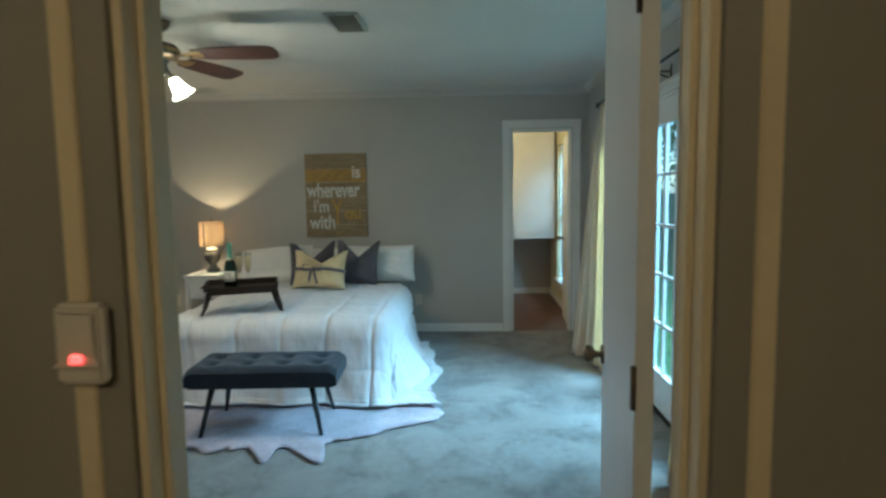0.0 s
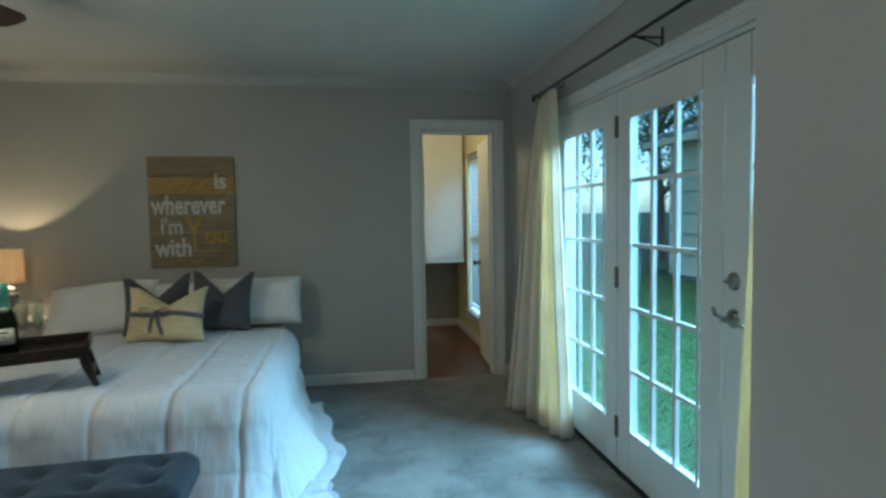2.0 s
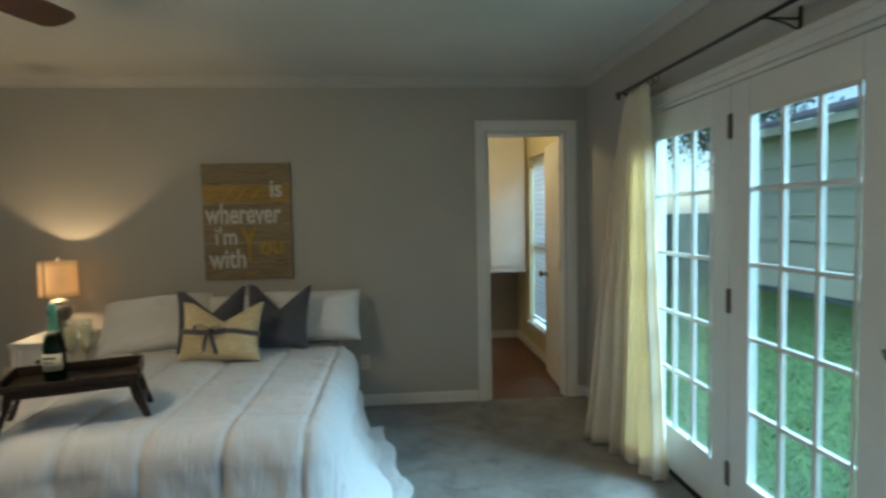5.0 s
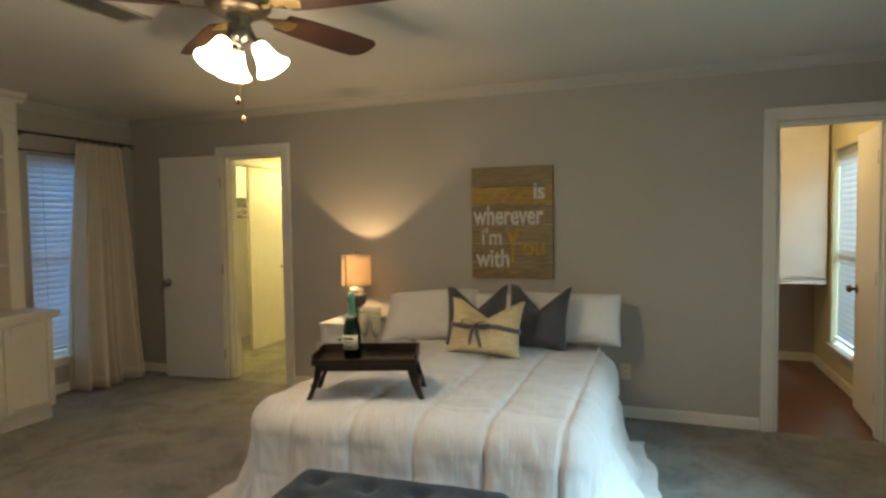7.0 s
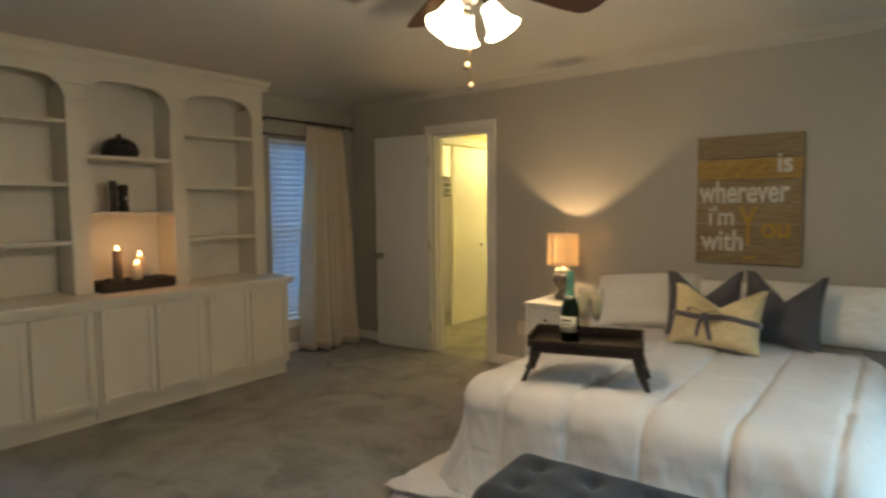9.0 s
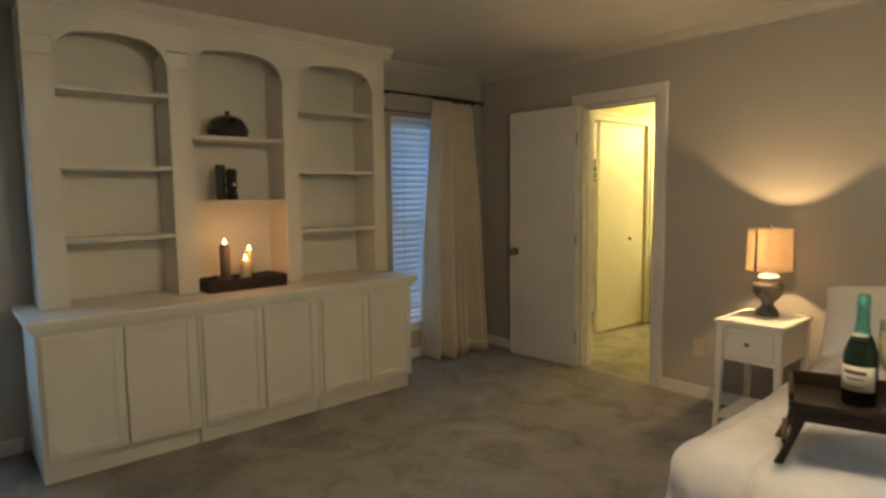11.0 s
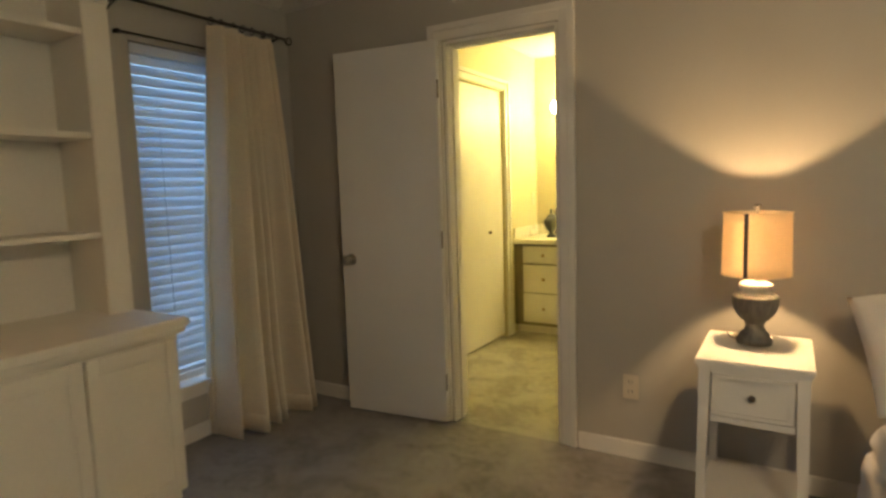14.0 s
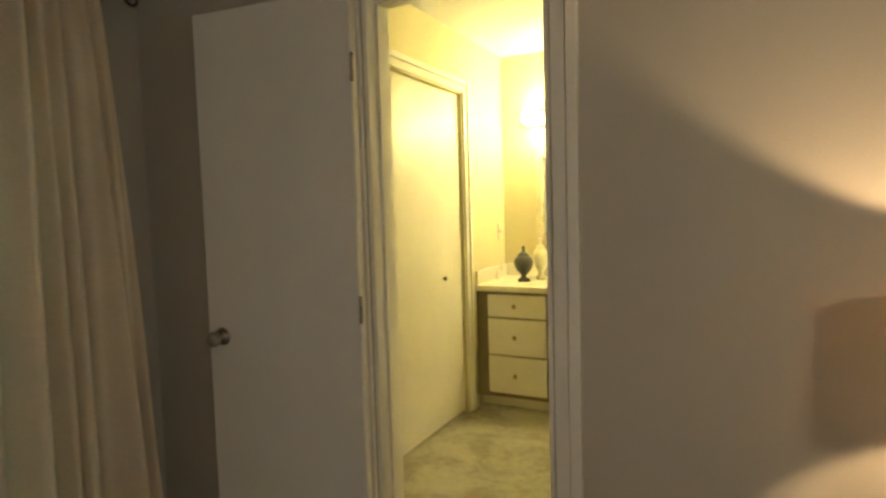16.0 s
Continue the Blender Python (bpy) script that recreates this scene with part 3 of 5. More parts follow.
def french_leaf(name, y_start, label, lever=False, hinges=False):
    d = thing(name, (1.715, y_start, 0.018), -90, label, "door", "french doors", "structure")
    t0, t1, st = -0.022, 0.022, 0.135
    g0, g1 = FG0 - 0.018, FG1 - 0.018
    top = FHT - 0.018
    for x0, x1 in ((0, st), (FW - st, FW)):
        part("stile", boxes((x0, t0, 0, x1, t1, top)), TRIM, d, bevel=0.003)
    part("top_rail", boxes((st, t0, g1, FW - st, t1, top)), TRIM, d, bevel=0.003)
    part("bottom_rail", boxes((st, t0, 0, FW - st, t1, g0)), TRIM, d, bevel=0.003)
    w, hgt = (FW - 2 * st) / 3, (g1 - g0) / 5
    part("glazing_bead", boxes((st, t0 - 0.008, g0, st + 0.016, t0, g1), (FW - st - 0.016, t0 - 0.008, g0, FW - st, t0, g1), (st + 0.016, t0 - 0.008, g0, FW - st - 0.016, t0, g0 + 0.016), (st + 0.016, t0 - 0.008, g1 - 0.016, FW - st - 0.016, t0, g1)), TRIM, d, bevel=0.003)
    for k in (1, 2):
        part("muntin", boxes((st + k * w - 0.011, t0 + 0.005, g0, st + k * w + 0.011, 0.006, g1)), TRIM, d, bevel=0.003)
    for k in (1, 2, 3, 4):
        part("muntin", boxes((st, t0 + 0.007, g0 + k * hgt - 0.010, FW - st, 0.004, g0 + k * hgt + 0.010)), TRIM, d, bevel=0.003)
    pane = mesh_of("pane", boxes((0, -0.002, 0, w - 0.004, 0.002, hgt - 0.004)), PANE)
    for i in range(3):
        for j in range(5):
            p = piece("pane", pane, d, pose(st + i * w + 0.002, 0, g0 + j * hgt + 0.002))
            p.visible_shadow = False
    if hinges:
        for z in (0.222, 1.008, 1.775):
            part("hinge", boxes((-0.014, t0 - 0.010, z - 0.055, 0.014, t0 + 0.004, z + 0.055)), BRONZE, d, "dark bronze butt hinge", bevel=0.003)
    if lever:
        for z, big in ((1.09, False), (0.955, True)):
            bm = lathe([(0, 0.014), (0.018, 0.014), (0.032, 0.008), (0.034, 0)], 24)
            bmesh.ops.transform(bm, matrix=pose(0.062, t0, z, 90), verts=bm.verts)
            r = part("rose", bm, PEWTER, d, "aged metal lock rose", smooth=True)
            if big:
                part("lever_handle", tube([(0.062, t0 - 0.012, z), (0.062, t0 - 0.05, z), (0.09, t0 - 0.056, z + 0.002), (0.13, t0 - 0.052, z + 0.004), (0.17, t0 - 0.05, z - 0.004), (0.185, t0 - 0.046, z - 0.012)], [0.011, 0.010, 0.010, 0.008, 0.007, 0.005], 10), PEWTER, r, smooth=True)
                part("backset_curl", tube([(0.05, t0 - 0.03, z), (0.02, t0 - 0.045, z + 0.012), (0.006, t0 - 0.046, z + 0.035)], [0.009, 0.009, 0.007], 8), PEWTER, r, smooth=True)
            else:
                part("thumb_turn", boxes((0.044, t0 - 0.035, z - 0.005, 0.080, t0 - 0.012, z + 0.005)), PEWTER, r, bevel=0.003)
    return d


french_leaf("door_french", 4.957, "white french door leaf with fifteen panes behind a curtain")
french_leaf("door_french", 4.095, "white french door leaf with fifteen panes and dark hinges", hinges=True)
french_leaf("door_french", 3.233, "white french door leaf with lever handle and deadbolt", lever=True)
solid("trim_french_frame", boxes((1.695, FR0, 0.0, 1.82, FR0 + 0.014, FRH), (1.695, FR1 - 0.012, 0.0, 1.82, FR1, FRH), (1.695, FR0, FHT + 0.006, 1.82, FR1, FRH)), TRIM, "white painted frame of the french doors", "trim", bevel=0.002)
door_casing("trim_french_casing", FR0, FR1, FRH - 0.008, XR, -1, 0.075, "white painted casing over the french doors", "y")
solid("trim_threshold", boxes((XR - 0.012, FR0 + 0.01, 0, 1.86, FR1 - 0.01, 0.016)), BLACKM, "dark bronze metal door threshold", "trim", bevel=0.003)


# ---- windows with blinds ----
def window(name, y0, y1, s, h, face, depth, inward, label):
    """Sash window in a wall that runs along y; inward is the sign of x towards the room."""
    w = thing(name, (face, (y0 + y1) / 2, s), 0, label, "window", kind="structure")
    hw, ht, o = (y1 - y0) / 2, h - s, -inward
    d0, d1 = o * depth * 0.62, o * depth * 0.9
    part("window_frame", boxes((d0, -hw, 0, d1, -hw + 0.035, ht), (d0, hw - 0.035, 0, d1, hw, ht), (d0, -hw + 0.035, 0, d1, hw - 0.035, 0.04), (d0, -hw + 0.035, ht - 0.04, d1, hw - 0.035, ht)), TRIM, w, bevel=0.003)
    part("meeting_rail", boxes((d0, -hw + 0.035, ht * 0.5 - 0.02, d1, hw - 0.035, ht * 0.5 + 0.02)), TRIM, w, bevel=0.003)
    for z0, z1 in ((0.042, ht * 0.5 - 0.022), (ht * 0.5 + 0.022, ht - 0.042)):
        p = part("pane", boxes((d0 + (d1 - d0) * 0.45, -hw + 0.037, z0, d0 + (d1 - d0) * 0.55, hw - 0.037, z1)), PANE, w)
        p.visible_shadow = False
    part("window_sill", boxes((-inward * 0.09, -hw - 0.03, -0.022, inward * 0.035, hw + 0.03, 0.003)), TRIM, w, bevel=0.005)
    part("apron", boxes((0.001 * inward, -hw - 0.015, -0.075, inward * 0.014, hw + 0.015, -0.023)), TRIM, w, bevel=0.003)
    return w


window("window_1", *W1, XL, T, 1, "narrow sash window behind a white blind")
window("window_2", *W2, XL, T, 1, "sash window behind a white slatted blind")
window("window_3", *W3, AX1, 0.18, -1, "alcove sash window behind a white blind")


def blind(y0, y1, s, h, x, tilt, label, low_gap=0.0):
    hw = (y1 - y0) / 2 - 0.01
    b = thing("window_blind", (x, (y0 + y1) / 2, s + 0.004), 0, label, "blind", "slatted window blinds")
    ht = h - s
    part("head_rail", boxes((-0.022, -hw, ht - 0.055, 0.022, hw, ht - 0.008)), SLAT, b, bevel=0.004)
    n = int((ht - 0.11 - low_gap) / 0.049)
    bm = bmesh.new()
    sheet(lambda u, v: ((u - 0.5) * 0.057, (v - 0.5) * 2 * hw, 0.004 * (1 - (2 * u - 1) ** 2)), 5, 1, 0.0025, bm)
    me = mesh_of("slat", bm, SLAT, smooth=False)
    for k in range(n):
        z = ht - 0.08 - k * 0.049
        piece("slat", me, b, pose(0, 0, z, 0, tilt + 3 * wob(k, y0, 0, 0.7), 0.25 * wob(k, 3, y0, 0.9)))
    zb = ht - 0.08 - n * 0.049
    part("bottom_rail", boxes((-0.024, -hw, zb - 0.012, 0.024, hw, zb + 0.012)), SLAT, b, bevel=0.004)
    for yy in (-hw * 0.6, hw * 0.6):
        part("ladder_cord", tube([(0.026, yy, ht - 0.05), (0.027, yy, zb)], 0.0012, 5), SLAT, b)
    return b


blind(*W1, XL - 0.04, 62, "white slatted window blind, mostly closed, blue daylight behind", 0.0)
blind(*W2, XL - 0.04, 40, "white slatted window blind, half open to daylight", 0.02)
blind(*W3, AX1 + 0.05, -71, "white slatted blind, nearly closed, in the alcove", 0.0)


# ---- curtains and rods ----
def curtain(name, top0, top1, bot0, bot1, z_top, folds, depth, label, seed, out):
    """Cloth that hangs from top0-top1 to bot0-bot1 (x, y pairs); folds swing along out."""
    cx, cy = (bot0[0] + bot1[0]) / 2, (bot0[1] + bot1[1]) / 2
    c = thing(name, (cx, cy, 0), 0, label, "curtain", "cream linen curtains")
    o = Vector((out[0], out[1], 0))

    def f(u, v):
        k = v ** 0.85
        uu = u + 0.035 * math.sin(6.28 * (u * 2.3 + seed)) * (0.4 + v)
        a = Vector((top0[0] + (top1[0] - top0[0]) * uu, top0[1] + (top1[1] - top0[1]) * uu, 0))
        b = Vector((bot0[0] + (bot1[0] - bot0[0]) * uu, bot0[1] + (bot1[1] - bot0[1]) * uu, 0))
        p = a.lerp(b, k)
        sw = math.sin(6.28319 * folds * u + seed * 3) + 0.45 * math.sin(6.28319 * folds * 1.9 * u + seed * 5 + 1.5 * v) + 0.9 * wob(u * 4, v * 1.3, seed)
        p += o * sw * depth * (0.45 + 0.55 * k) * 0.6
        z = z_top + (0.012 - z_top) * v + 0.012 * wob(u * 6, seed, 1) * v + 0.010 * math.sin(6.28 * folds * u) * (1 - v) ** 8
        return (p.x - cx, p.y - cy, z)

    part("cloth", sheet(f, 110, 40, 0.0025), CURTAIN, c, smooth=True)
    part("hem", sheet(lambda u, v: tuple(Vector(f(u, 0.955 + 0.04 * v)) + o * 0.004), 110, 2, 0.002), CURTAIN, c, smooth=True)
    for k in range(7):
        u = 0.04 + k * 0.92 / 6
        q = Vector(f(u, 0))
        pts = [(top0[0] - cx + 0.019 * math.cos(a), q.y, z_top + 0.026 + 0.019 * math.sin(a)) for a in [6.28319 * i / 12 for i in range(13)]]
        part("ring", tube(pts, 0.0025, 6, closed_ends=False), BLACKM, c, "black iron curtain ring", smooth=True)
    return c


def curtain_rod(name, x, y0, y1, z, wall_x, label, ends, brackets):
    r = thing(name, (x, (y0 + y1) / 2, z), 0, label, "curtain rod", "iron curtain rods")
    h = (y1 - y0) / 2
    part("rod", tube([(0, -h, 0), (0, h, 0)], 0.0085, 12), BLACKM, r, smooth=True)
    for s in ends:
        pts = []
        for i in range(22):
            a = i / 21 * 7.2
            q = 0.030 * (1 - i / 30)
            pts.append((0, s * (h + 0.028 - q * math.cos(a)) + s * 0.0, -0.0 - q * math.sin(a)))
        pts = [(0, s * h, 0)] + pts
        part("finial", tube(pts, [0.008] + [0.007 - 0.0002 * i for i in range(22)], 8), BLACKM, r, "curled wrought-iron finial", smooth=True)
    w = wall_x - x
    for y in brackets:
        yy = y - (y0 + y1) / 2
        sg = 1 if w > 0 else -1
        part("bracket", boxes((w - sg * 0.004, yy - 0.01, -0.06, w, yy + 0.01, 0.03), (0, yy - 0.005, -0.018, w - sg * 0.004, yy + 0.005, -0.010), (-sg * 0.012, yy - 0.005, -0.018, 0, yy + 0.005, 0.0)), BLACKM, r, bevel=0.002)
        part("brace", tube([(w - sg * 0.004, yy, -0.055), (w * 0.5, yy, -0.03), (0.01 * sg, yy, -0.016)], 0.004, 6), BLACKM, r)
    return r


ROD_R, ROD_L = 2.125, 2.185
curtain_rod("curtain_rod", 1.565, 2.20, 5.02, ROD_R, XR, "black wrought-iron curtain rod over the french doors", (1, -1), (2.30, 3.66, 4.96))
curtain_rod("curtain_rod", -4.515, 4.86, 5.90, ROD_L, XL, "black wrought-iron curtain rod over the window", (1, -1), (4.90, 5.83))
curtain_rod("curtain_rod", -4.515, 1.45, 2.41, ROD_L, XL, "black wrought-iron curtain rod with curled end", (1, -1), (1.50, 2.33))
sr = thing("sash_rod", (-4.59, 5.2, 2.055), 0, "thin dark rod fixed just above the window blind", "rod")
part("rod", tube([(0, -0.26, 0), (0, 0.30, 0)], 0.005, 8), BLACKM, sr)
part("end_socket", boxes((-0.03, -0.27, -0.008, 0.004, -0.255, 0.008)), BLACKM, sr)
part("end_socket", boxes((-0.03, 0.295, -0.008, 0.004, 0.31, 0.008)), BLACKM, sr)
curtain("curtain", (1.60, 5.01), (1.555, 4.62), (1.42, 5.24), (1.60, 4.50), ROD_R - 0.03, 7, 0.075, "cream linen curtain gathered beside the french doors", 0.3, (1, 0.25))
curtain("curtain", (1.565, 2.82), (1.565, 2.36), (1.53, 2.87), (1.53, 2.38), ROD_R - 0.03, 6, 0.13, "cream linen curtain lit through by daylight", 0.8, (1, 0))
curtain("curtain", (-4.515, 5.37), (-4.545, 5.81), (-4.47, 5.25), (-4.49, 5.86), ROD_L - 0.03, 6, 0.17, "cream linen curtain hanging beside the blind", 1.4, (1, 0))

# ---- built-in bookcase ----
BX, BF, CF = XL + 0.004, -4.34, -3.995
BY = (2.58, 2.71, 3.255, 3.375, 3.95, 4.055, 4.645, 4.75)
CT = 0.815
bc = thing("bookcase", (XL, 3.66, CT), 0, "cream painted built-in bookcase with three arched bays", "bookcase")
ox, oy = XL, 3.66
for k in range(4):
    part("upright", boxes((BX - ox, BY[2 * k] - oy, 0, BF - ox, BY[2 * k + 1] - oy, 2.21 - CT)), CREAM, bc, bevel=0.004)
    m = (BY[2 * k] + BY[2 * k + 1]) / 2 - oy
    hw = (BY[2 * k + 1] - BY[2 * k]) / 2
    part("capital", boxes((BF - ox + 0.0005, m - hw, 2.075 - CT, BF - ox + 0.012, m + hw, 2.10 - CT), (BF - ox + 0.0005, m - hw, 2.11 - CT, BF - ox + 0.018, m + hw, 2.122 - CT)), CREAM, bc, bevel=0.003)
part("back_panel", boxes((BX - ox, BY[0] - oy, 0, BX - ox + 0.012, BY[7] - oy, 2.34 - CT)), CREAM, bc)
o = [(BY[0] - oy, 2.212 - CT), (BY[1] - oy, 2.212 - CT)]
for b in range(3):
    a0, a1 = BY[2 * b + 1] - oy, BY[2 * b + 2] - oy
    rad = 0.15
    o.append((a0, 2.10 - CT))
    for i in range(1, 9):
        t = i / 8 * math.pi / 2
        o.append((a0 + rad * (1 - math.cos(t)), 2.10 - CT + 0.155 * math.sin(t)))
    o.append(((a0 + a1) / 2, 2.268 - CT))
    for i in range(8, 0, -1):
        t = i / 8 * math.pi / 2
        o.append((a1 - rad * (1 - math.cos(t)), 2.10 - CT + 0.155 * math.sin(t)))
    o.append((a1, 2.10 - CT))
    if b < 2:
        o += [(a1, 2.212 - CT), (BY[2 * b + 3] - oy, 2.212 - CT)]
o += [(BY[6] - oy, 2.212 - CT), (BY[7] - oy, 2.212 - CT), (BY[7] - oy, 2.345 - CT), (BY[0] - oy, 2.345 - CT)]
part("arched_fascia", prism(o, 0.022, "x", BF - ox - 0.022), CREAM, bc, "cream fascia with three low arches")
part("top_board", boxes((BX - ox, BY[0] - oy, 2.345 - CT, BF - ox, BY[7] - oy, 2.365 - CT)), CREAM, bc)
part("cornice", prism([(BF - ox - 0.03, 2.366 - CT), (BF - ox + 0.012, 2.366 - CT), (BF - ox + 0.02, 2.385 - CT), (BF - ox + 0.055, 2.41 - CT), (BF - ox + 0.07, 2.438 - CT), (BF - ox - 0.03, 2.438 - CT)], BY[7] - BY[0] + 0.09, "y", BY[0] - oy - 0.045), CREAM, bc)
for b, zs in ((0, (1.975, 1.565, 1.175)), (1, (1.755, 1.365)), (2, (1.965, 1.56, 1.160))):
    for z in zs:
        part("shelf", boxes((BX - ox + 0.013, BY[2 * b + 1] - oy + 0.001, z - CT - 0.024, BF - ox - 0.008, BY[2 * b + 2] - oy - 0.001, z - CT)), CREAM, bc, bevel=0.004)

wt = thing("bookcase_countertop", (XL, 3.625, CT - 0.045), 0, "cream painted wooden countertop over the cabinets", "countertop")
part("slab", boxes((0.003, -1.145, 0.012, CF - XL, 1.145, 0.0448)), CREAM, wt, bevel=0.006)
part("edge_moulding", boxes((0.003, -1.13, -0.012, CF - XL - 0.012, 1.13, 0.0115)), CREAM, wt, bevel=0.004)
DW = 0.345
for k in range(3):
    y0 = 2.515 + k * 0.74
    cab = thing("base_cabinet", (XL, y0, 0), 0, "cream painted two-door base cabinet under the bookcase", "cabinet", "cabinets under the bookcase")
    w = 0.738
    part("body", boxes((0.003, 0, 0.10, CF - XL - 0.045, w, CT - 0.058)), CREAM, cab, bevel=0.002)
    part("toe_kick", boxes((0.003, 0.004, 0.0, CF - XL - 0.085, w - 0.004, 0.099)), CREAM, cab)
    for j in range(2):
        a = 0.020 + j * (DW + 0.008)
        f0 = CF - XL - 0.0445
        d = part("cabinet_door", boxes((f0, a, 0.125, f0 + 0.010, a + DW, 0.735)), CREAM, cab, bevel=0.002)
        fr = 0.045
        part("door_frame", boxes((f0 + 0.0105, a, 0.125, f0 + 0.022, a + fr, 0.735), (f0 + 0.0105, a + DW - fr, 0.125, f0 + 0.022, a + DW, 0.735), (f0 + 0.0105, a + fr, 0.125, f0 + 0.022, a + DW - fr, 0.125 + fr), (f0 + 0.0105, a + fr, 0.735 - fr, f0 + 0.022, a + DW - fr, 0.735)), CREAM, d, bevel=0.004)
        part("panel_bead", boxes((f0 + 0.0105, a + fr, 0.668, f0 + 0.017, a + DW - fr, 0.676), (f0 + 0.0105, a + fr, 0.680, f0 + 0.019, a + DW - fr, 0.6895)), CREAM, d, bevel=0.002)

# ---- things on the bookcase ----
dome = thing("lidded_bowl", (-4.43, 3.620, 1.7565), 0, "black domed lidded bowl with ribbed sides on a shelf", "bowl")
part("bowl", lathe([(0, 0.0), (0.110, 0.0), (0.122, 0.008), (0.120, 0.022), (0.126, 0.034), (0.122, 0.050), (0.116, 0.056)], 28), BLACKC, dome, smooth=True)
bm = lathe([(0.117, 0.056), (0.112, 0.075), (0.092, 0.105), (0.06, 0.125), (0.022, 0.134), (0.012, 0.145), (0.016, 0.155), (0, 0.162)], 28)
for v in bm.verts:
    a = math.atan2(v.co.y, v.co.x)
    v.co.xy *= 1 + 0.03 * math.cos(9 * a)
part("lid", bm, BLACKC, dome, smooth=True)
sc = thing("block_ornament", (-4.44, 3.600, 1.3665), 8, "dark carved block ornament with a pale patch", "ornament")
part("back_slab", boxes((-0.035, -0.055, 0, -0.005, 0.0, 0.220)), GREYC, sc, bevel=0.006)
bm = lathe([(0, 0), (0.034, 0), (0.036, 0.03), (0.028, 0.06), (0.036, 0.09), (0.030, 0.13), (0.036, 0.165), (0.030, 0.192), (0, 0.196)], 14, at=(0.012, 0.028, 0))
part("carved_column", bm, BLACKC, sc)
part("pale_inset", boxes((0.046, 0.018, 0.085, 0.050, 0.040, 0.108)), PAPER, sc, bevel=0.002)

ct = thing("candle_tray", (-4.35, 3.645, CT), 0, "dark wooden candle tray filled with pebbles", "tray")
part("tray", boxes((-0.10, -0.25, 0.0, 0.10, 0.25, 0.014), (-0.10, -0.25, 0.0145, -0.085, 0.25, 0.075), (0.085, -0.25, 0.0145, 0.10, 0.25, 0.075), (-0.085, -0.25, 0.0145, 0.085, -0.235, 0.075), (-0.085, 0.235, 0.0145, 0.085, 0.25, 0.075)), ESPRESSO, ct, bevel=0.004)
rnd = random.Random(4)
for k in range(46):
    px, py = rnd.uniform(-0.065, 0.065), rnd.uniform(-0.21, 0.21)
    r = rnd.uniform(0.014, 0.026)
    bm = lathe([(0, -1), (0.7, -0.7), (1, 0), (0.7, 0.7), (0, 1)], 8)
    bmesh.ops.transform(bm, matrix=Matrix.Translation((px, py, 0.055 + r * 0.6)) @ Euler((rnd.random() * 3, rnd.random() * 3, 0)).to_matrix().to_4x4() @ Matrix.Diagonal((r, r * 0.8, r * 0.6, 1)), verts=bm.verts)
    part("pebble", bm, STONE, ct, smooth=True)
for (cy, cx, hh, rr, mt, lb) in ((3.540, -4.36, 0.262, 0.032, WAXG, "tall grey-brown pillar candle, lit"), (3.708, -4.395, 0.212, 0.030, WAX, "ivory pillar candle, lit"), (3.645, -4.305, 0.160, 0.033, WAX, "short ivory pillar candle, lit")):
    c = thing("candle", (cx, cy, CT + 0.016), 0, lb, "candle", "candles on the tray")
    part("wax", lathe([(0, 0), (rr, 0), (rr, hh - 0.004), (rr - 0.004, hh), (rr * 0.6, hh - 0.008), (0, hh - 0.012)], 20), mt, c, smooth=True)
    part("wick", tube([(0, 0, hh - 0.012), (0.001, 0, hh + 0.008)], 0.0012, 5), LEGM, c)
    part("flame", lathe([(0, hh + 0.002), (0.007, hh + 0.008), (0.0085, hh + 0.015), (0.005, hh + 0.028), (0, hh + 0.038)], 10), FLAME, c, "glowing candle flame", smooth=True)

# ---- bed ----
MX0, MX1, MY0, MY1, MT = -1.625, -0.125, 4.04, 5.96, 0.545
bed = thing("bed", ((MX0 + MX1) / 2, (MY0 + MY1) / 2, 0), 0, "double bed with mattress on a low base, under a quilt", "bed")
bw, bl = (MX1 - MX0) / 2 - 0.03, (MY1 - MY0) / 2 - 0.03
part("mattress", boxes((-bw, -bl, 0.30, bw, bl, MT - 0.02)), LINEN, bed, bevel=0.03)
part("box_spring", boxes((-bw + 0.01, -bl + 0.01, 0.13, bw - 0.01, bl - 0.01, 0.299)), LINEN, bed, bevel=0.01)
for sx in (-1, 1):
    for sy in (-1, 1):
        part("leg", boxes((sx * (bw - 0.08) - 0.03, sy * (bl - 0.08) - 0.03, 0, sx * (bw - 0.08) + 0.03, sy * (bl - 0.08) + 0.03, 0.129)), LEGM, bed)

QC = Vector(((MX0 + MX1) / 2, 4.9, 0))
quilt = thing("comforter", (QC.x, QC.y, 0), 0, "puffy white box-quilted comforter draped to the floor, slightly rumpled", "comforter")
W2H, OVER = (MX1 - MX0) / 2, 0.66
YTOP, YFR = 5.46, MY0 - 4.9
RC, INS = 0.11, 0.045
SEAM, CROSS = 0.315, 0.50


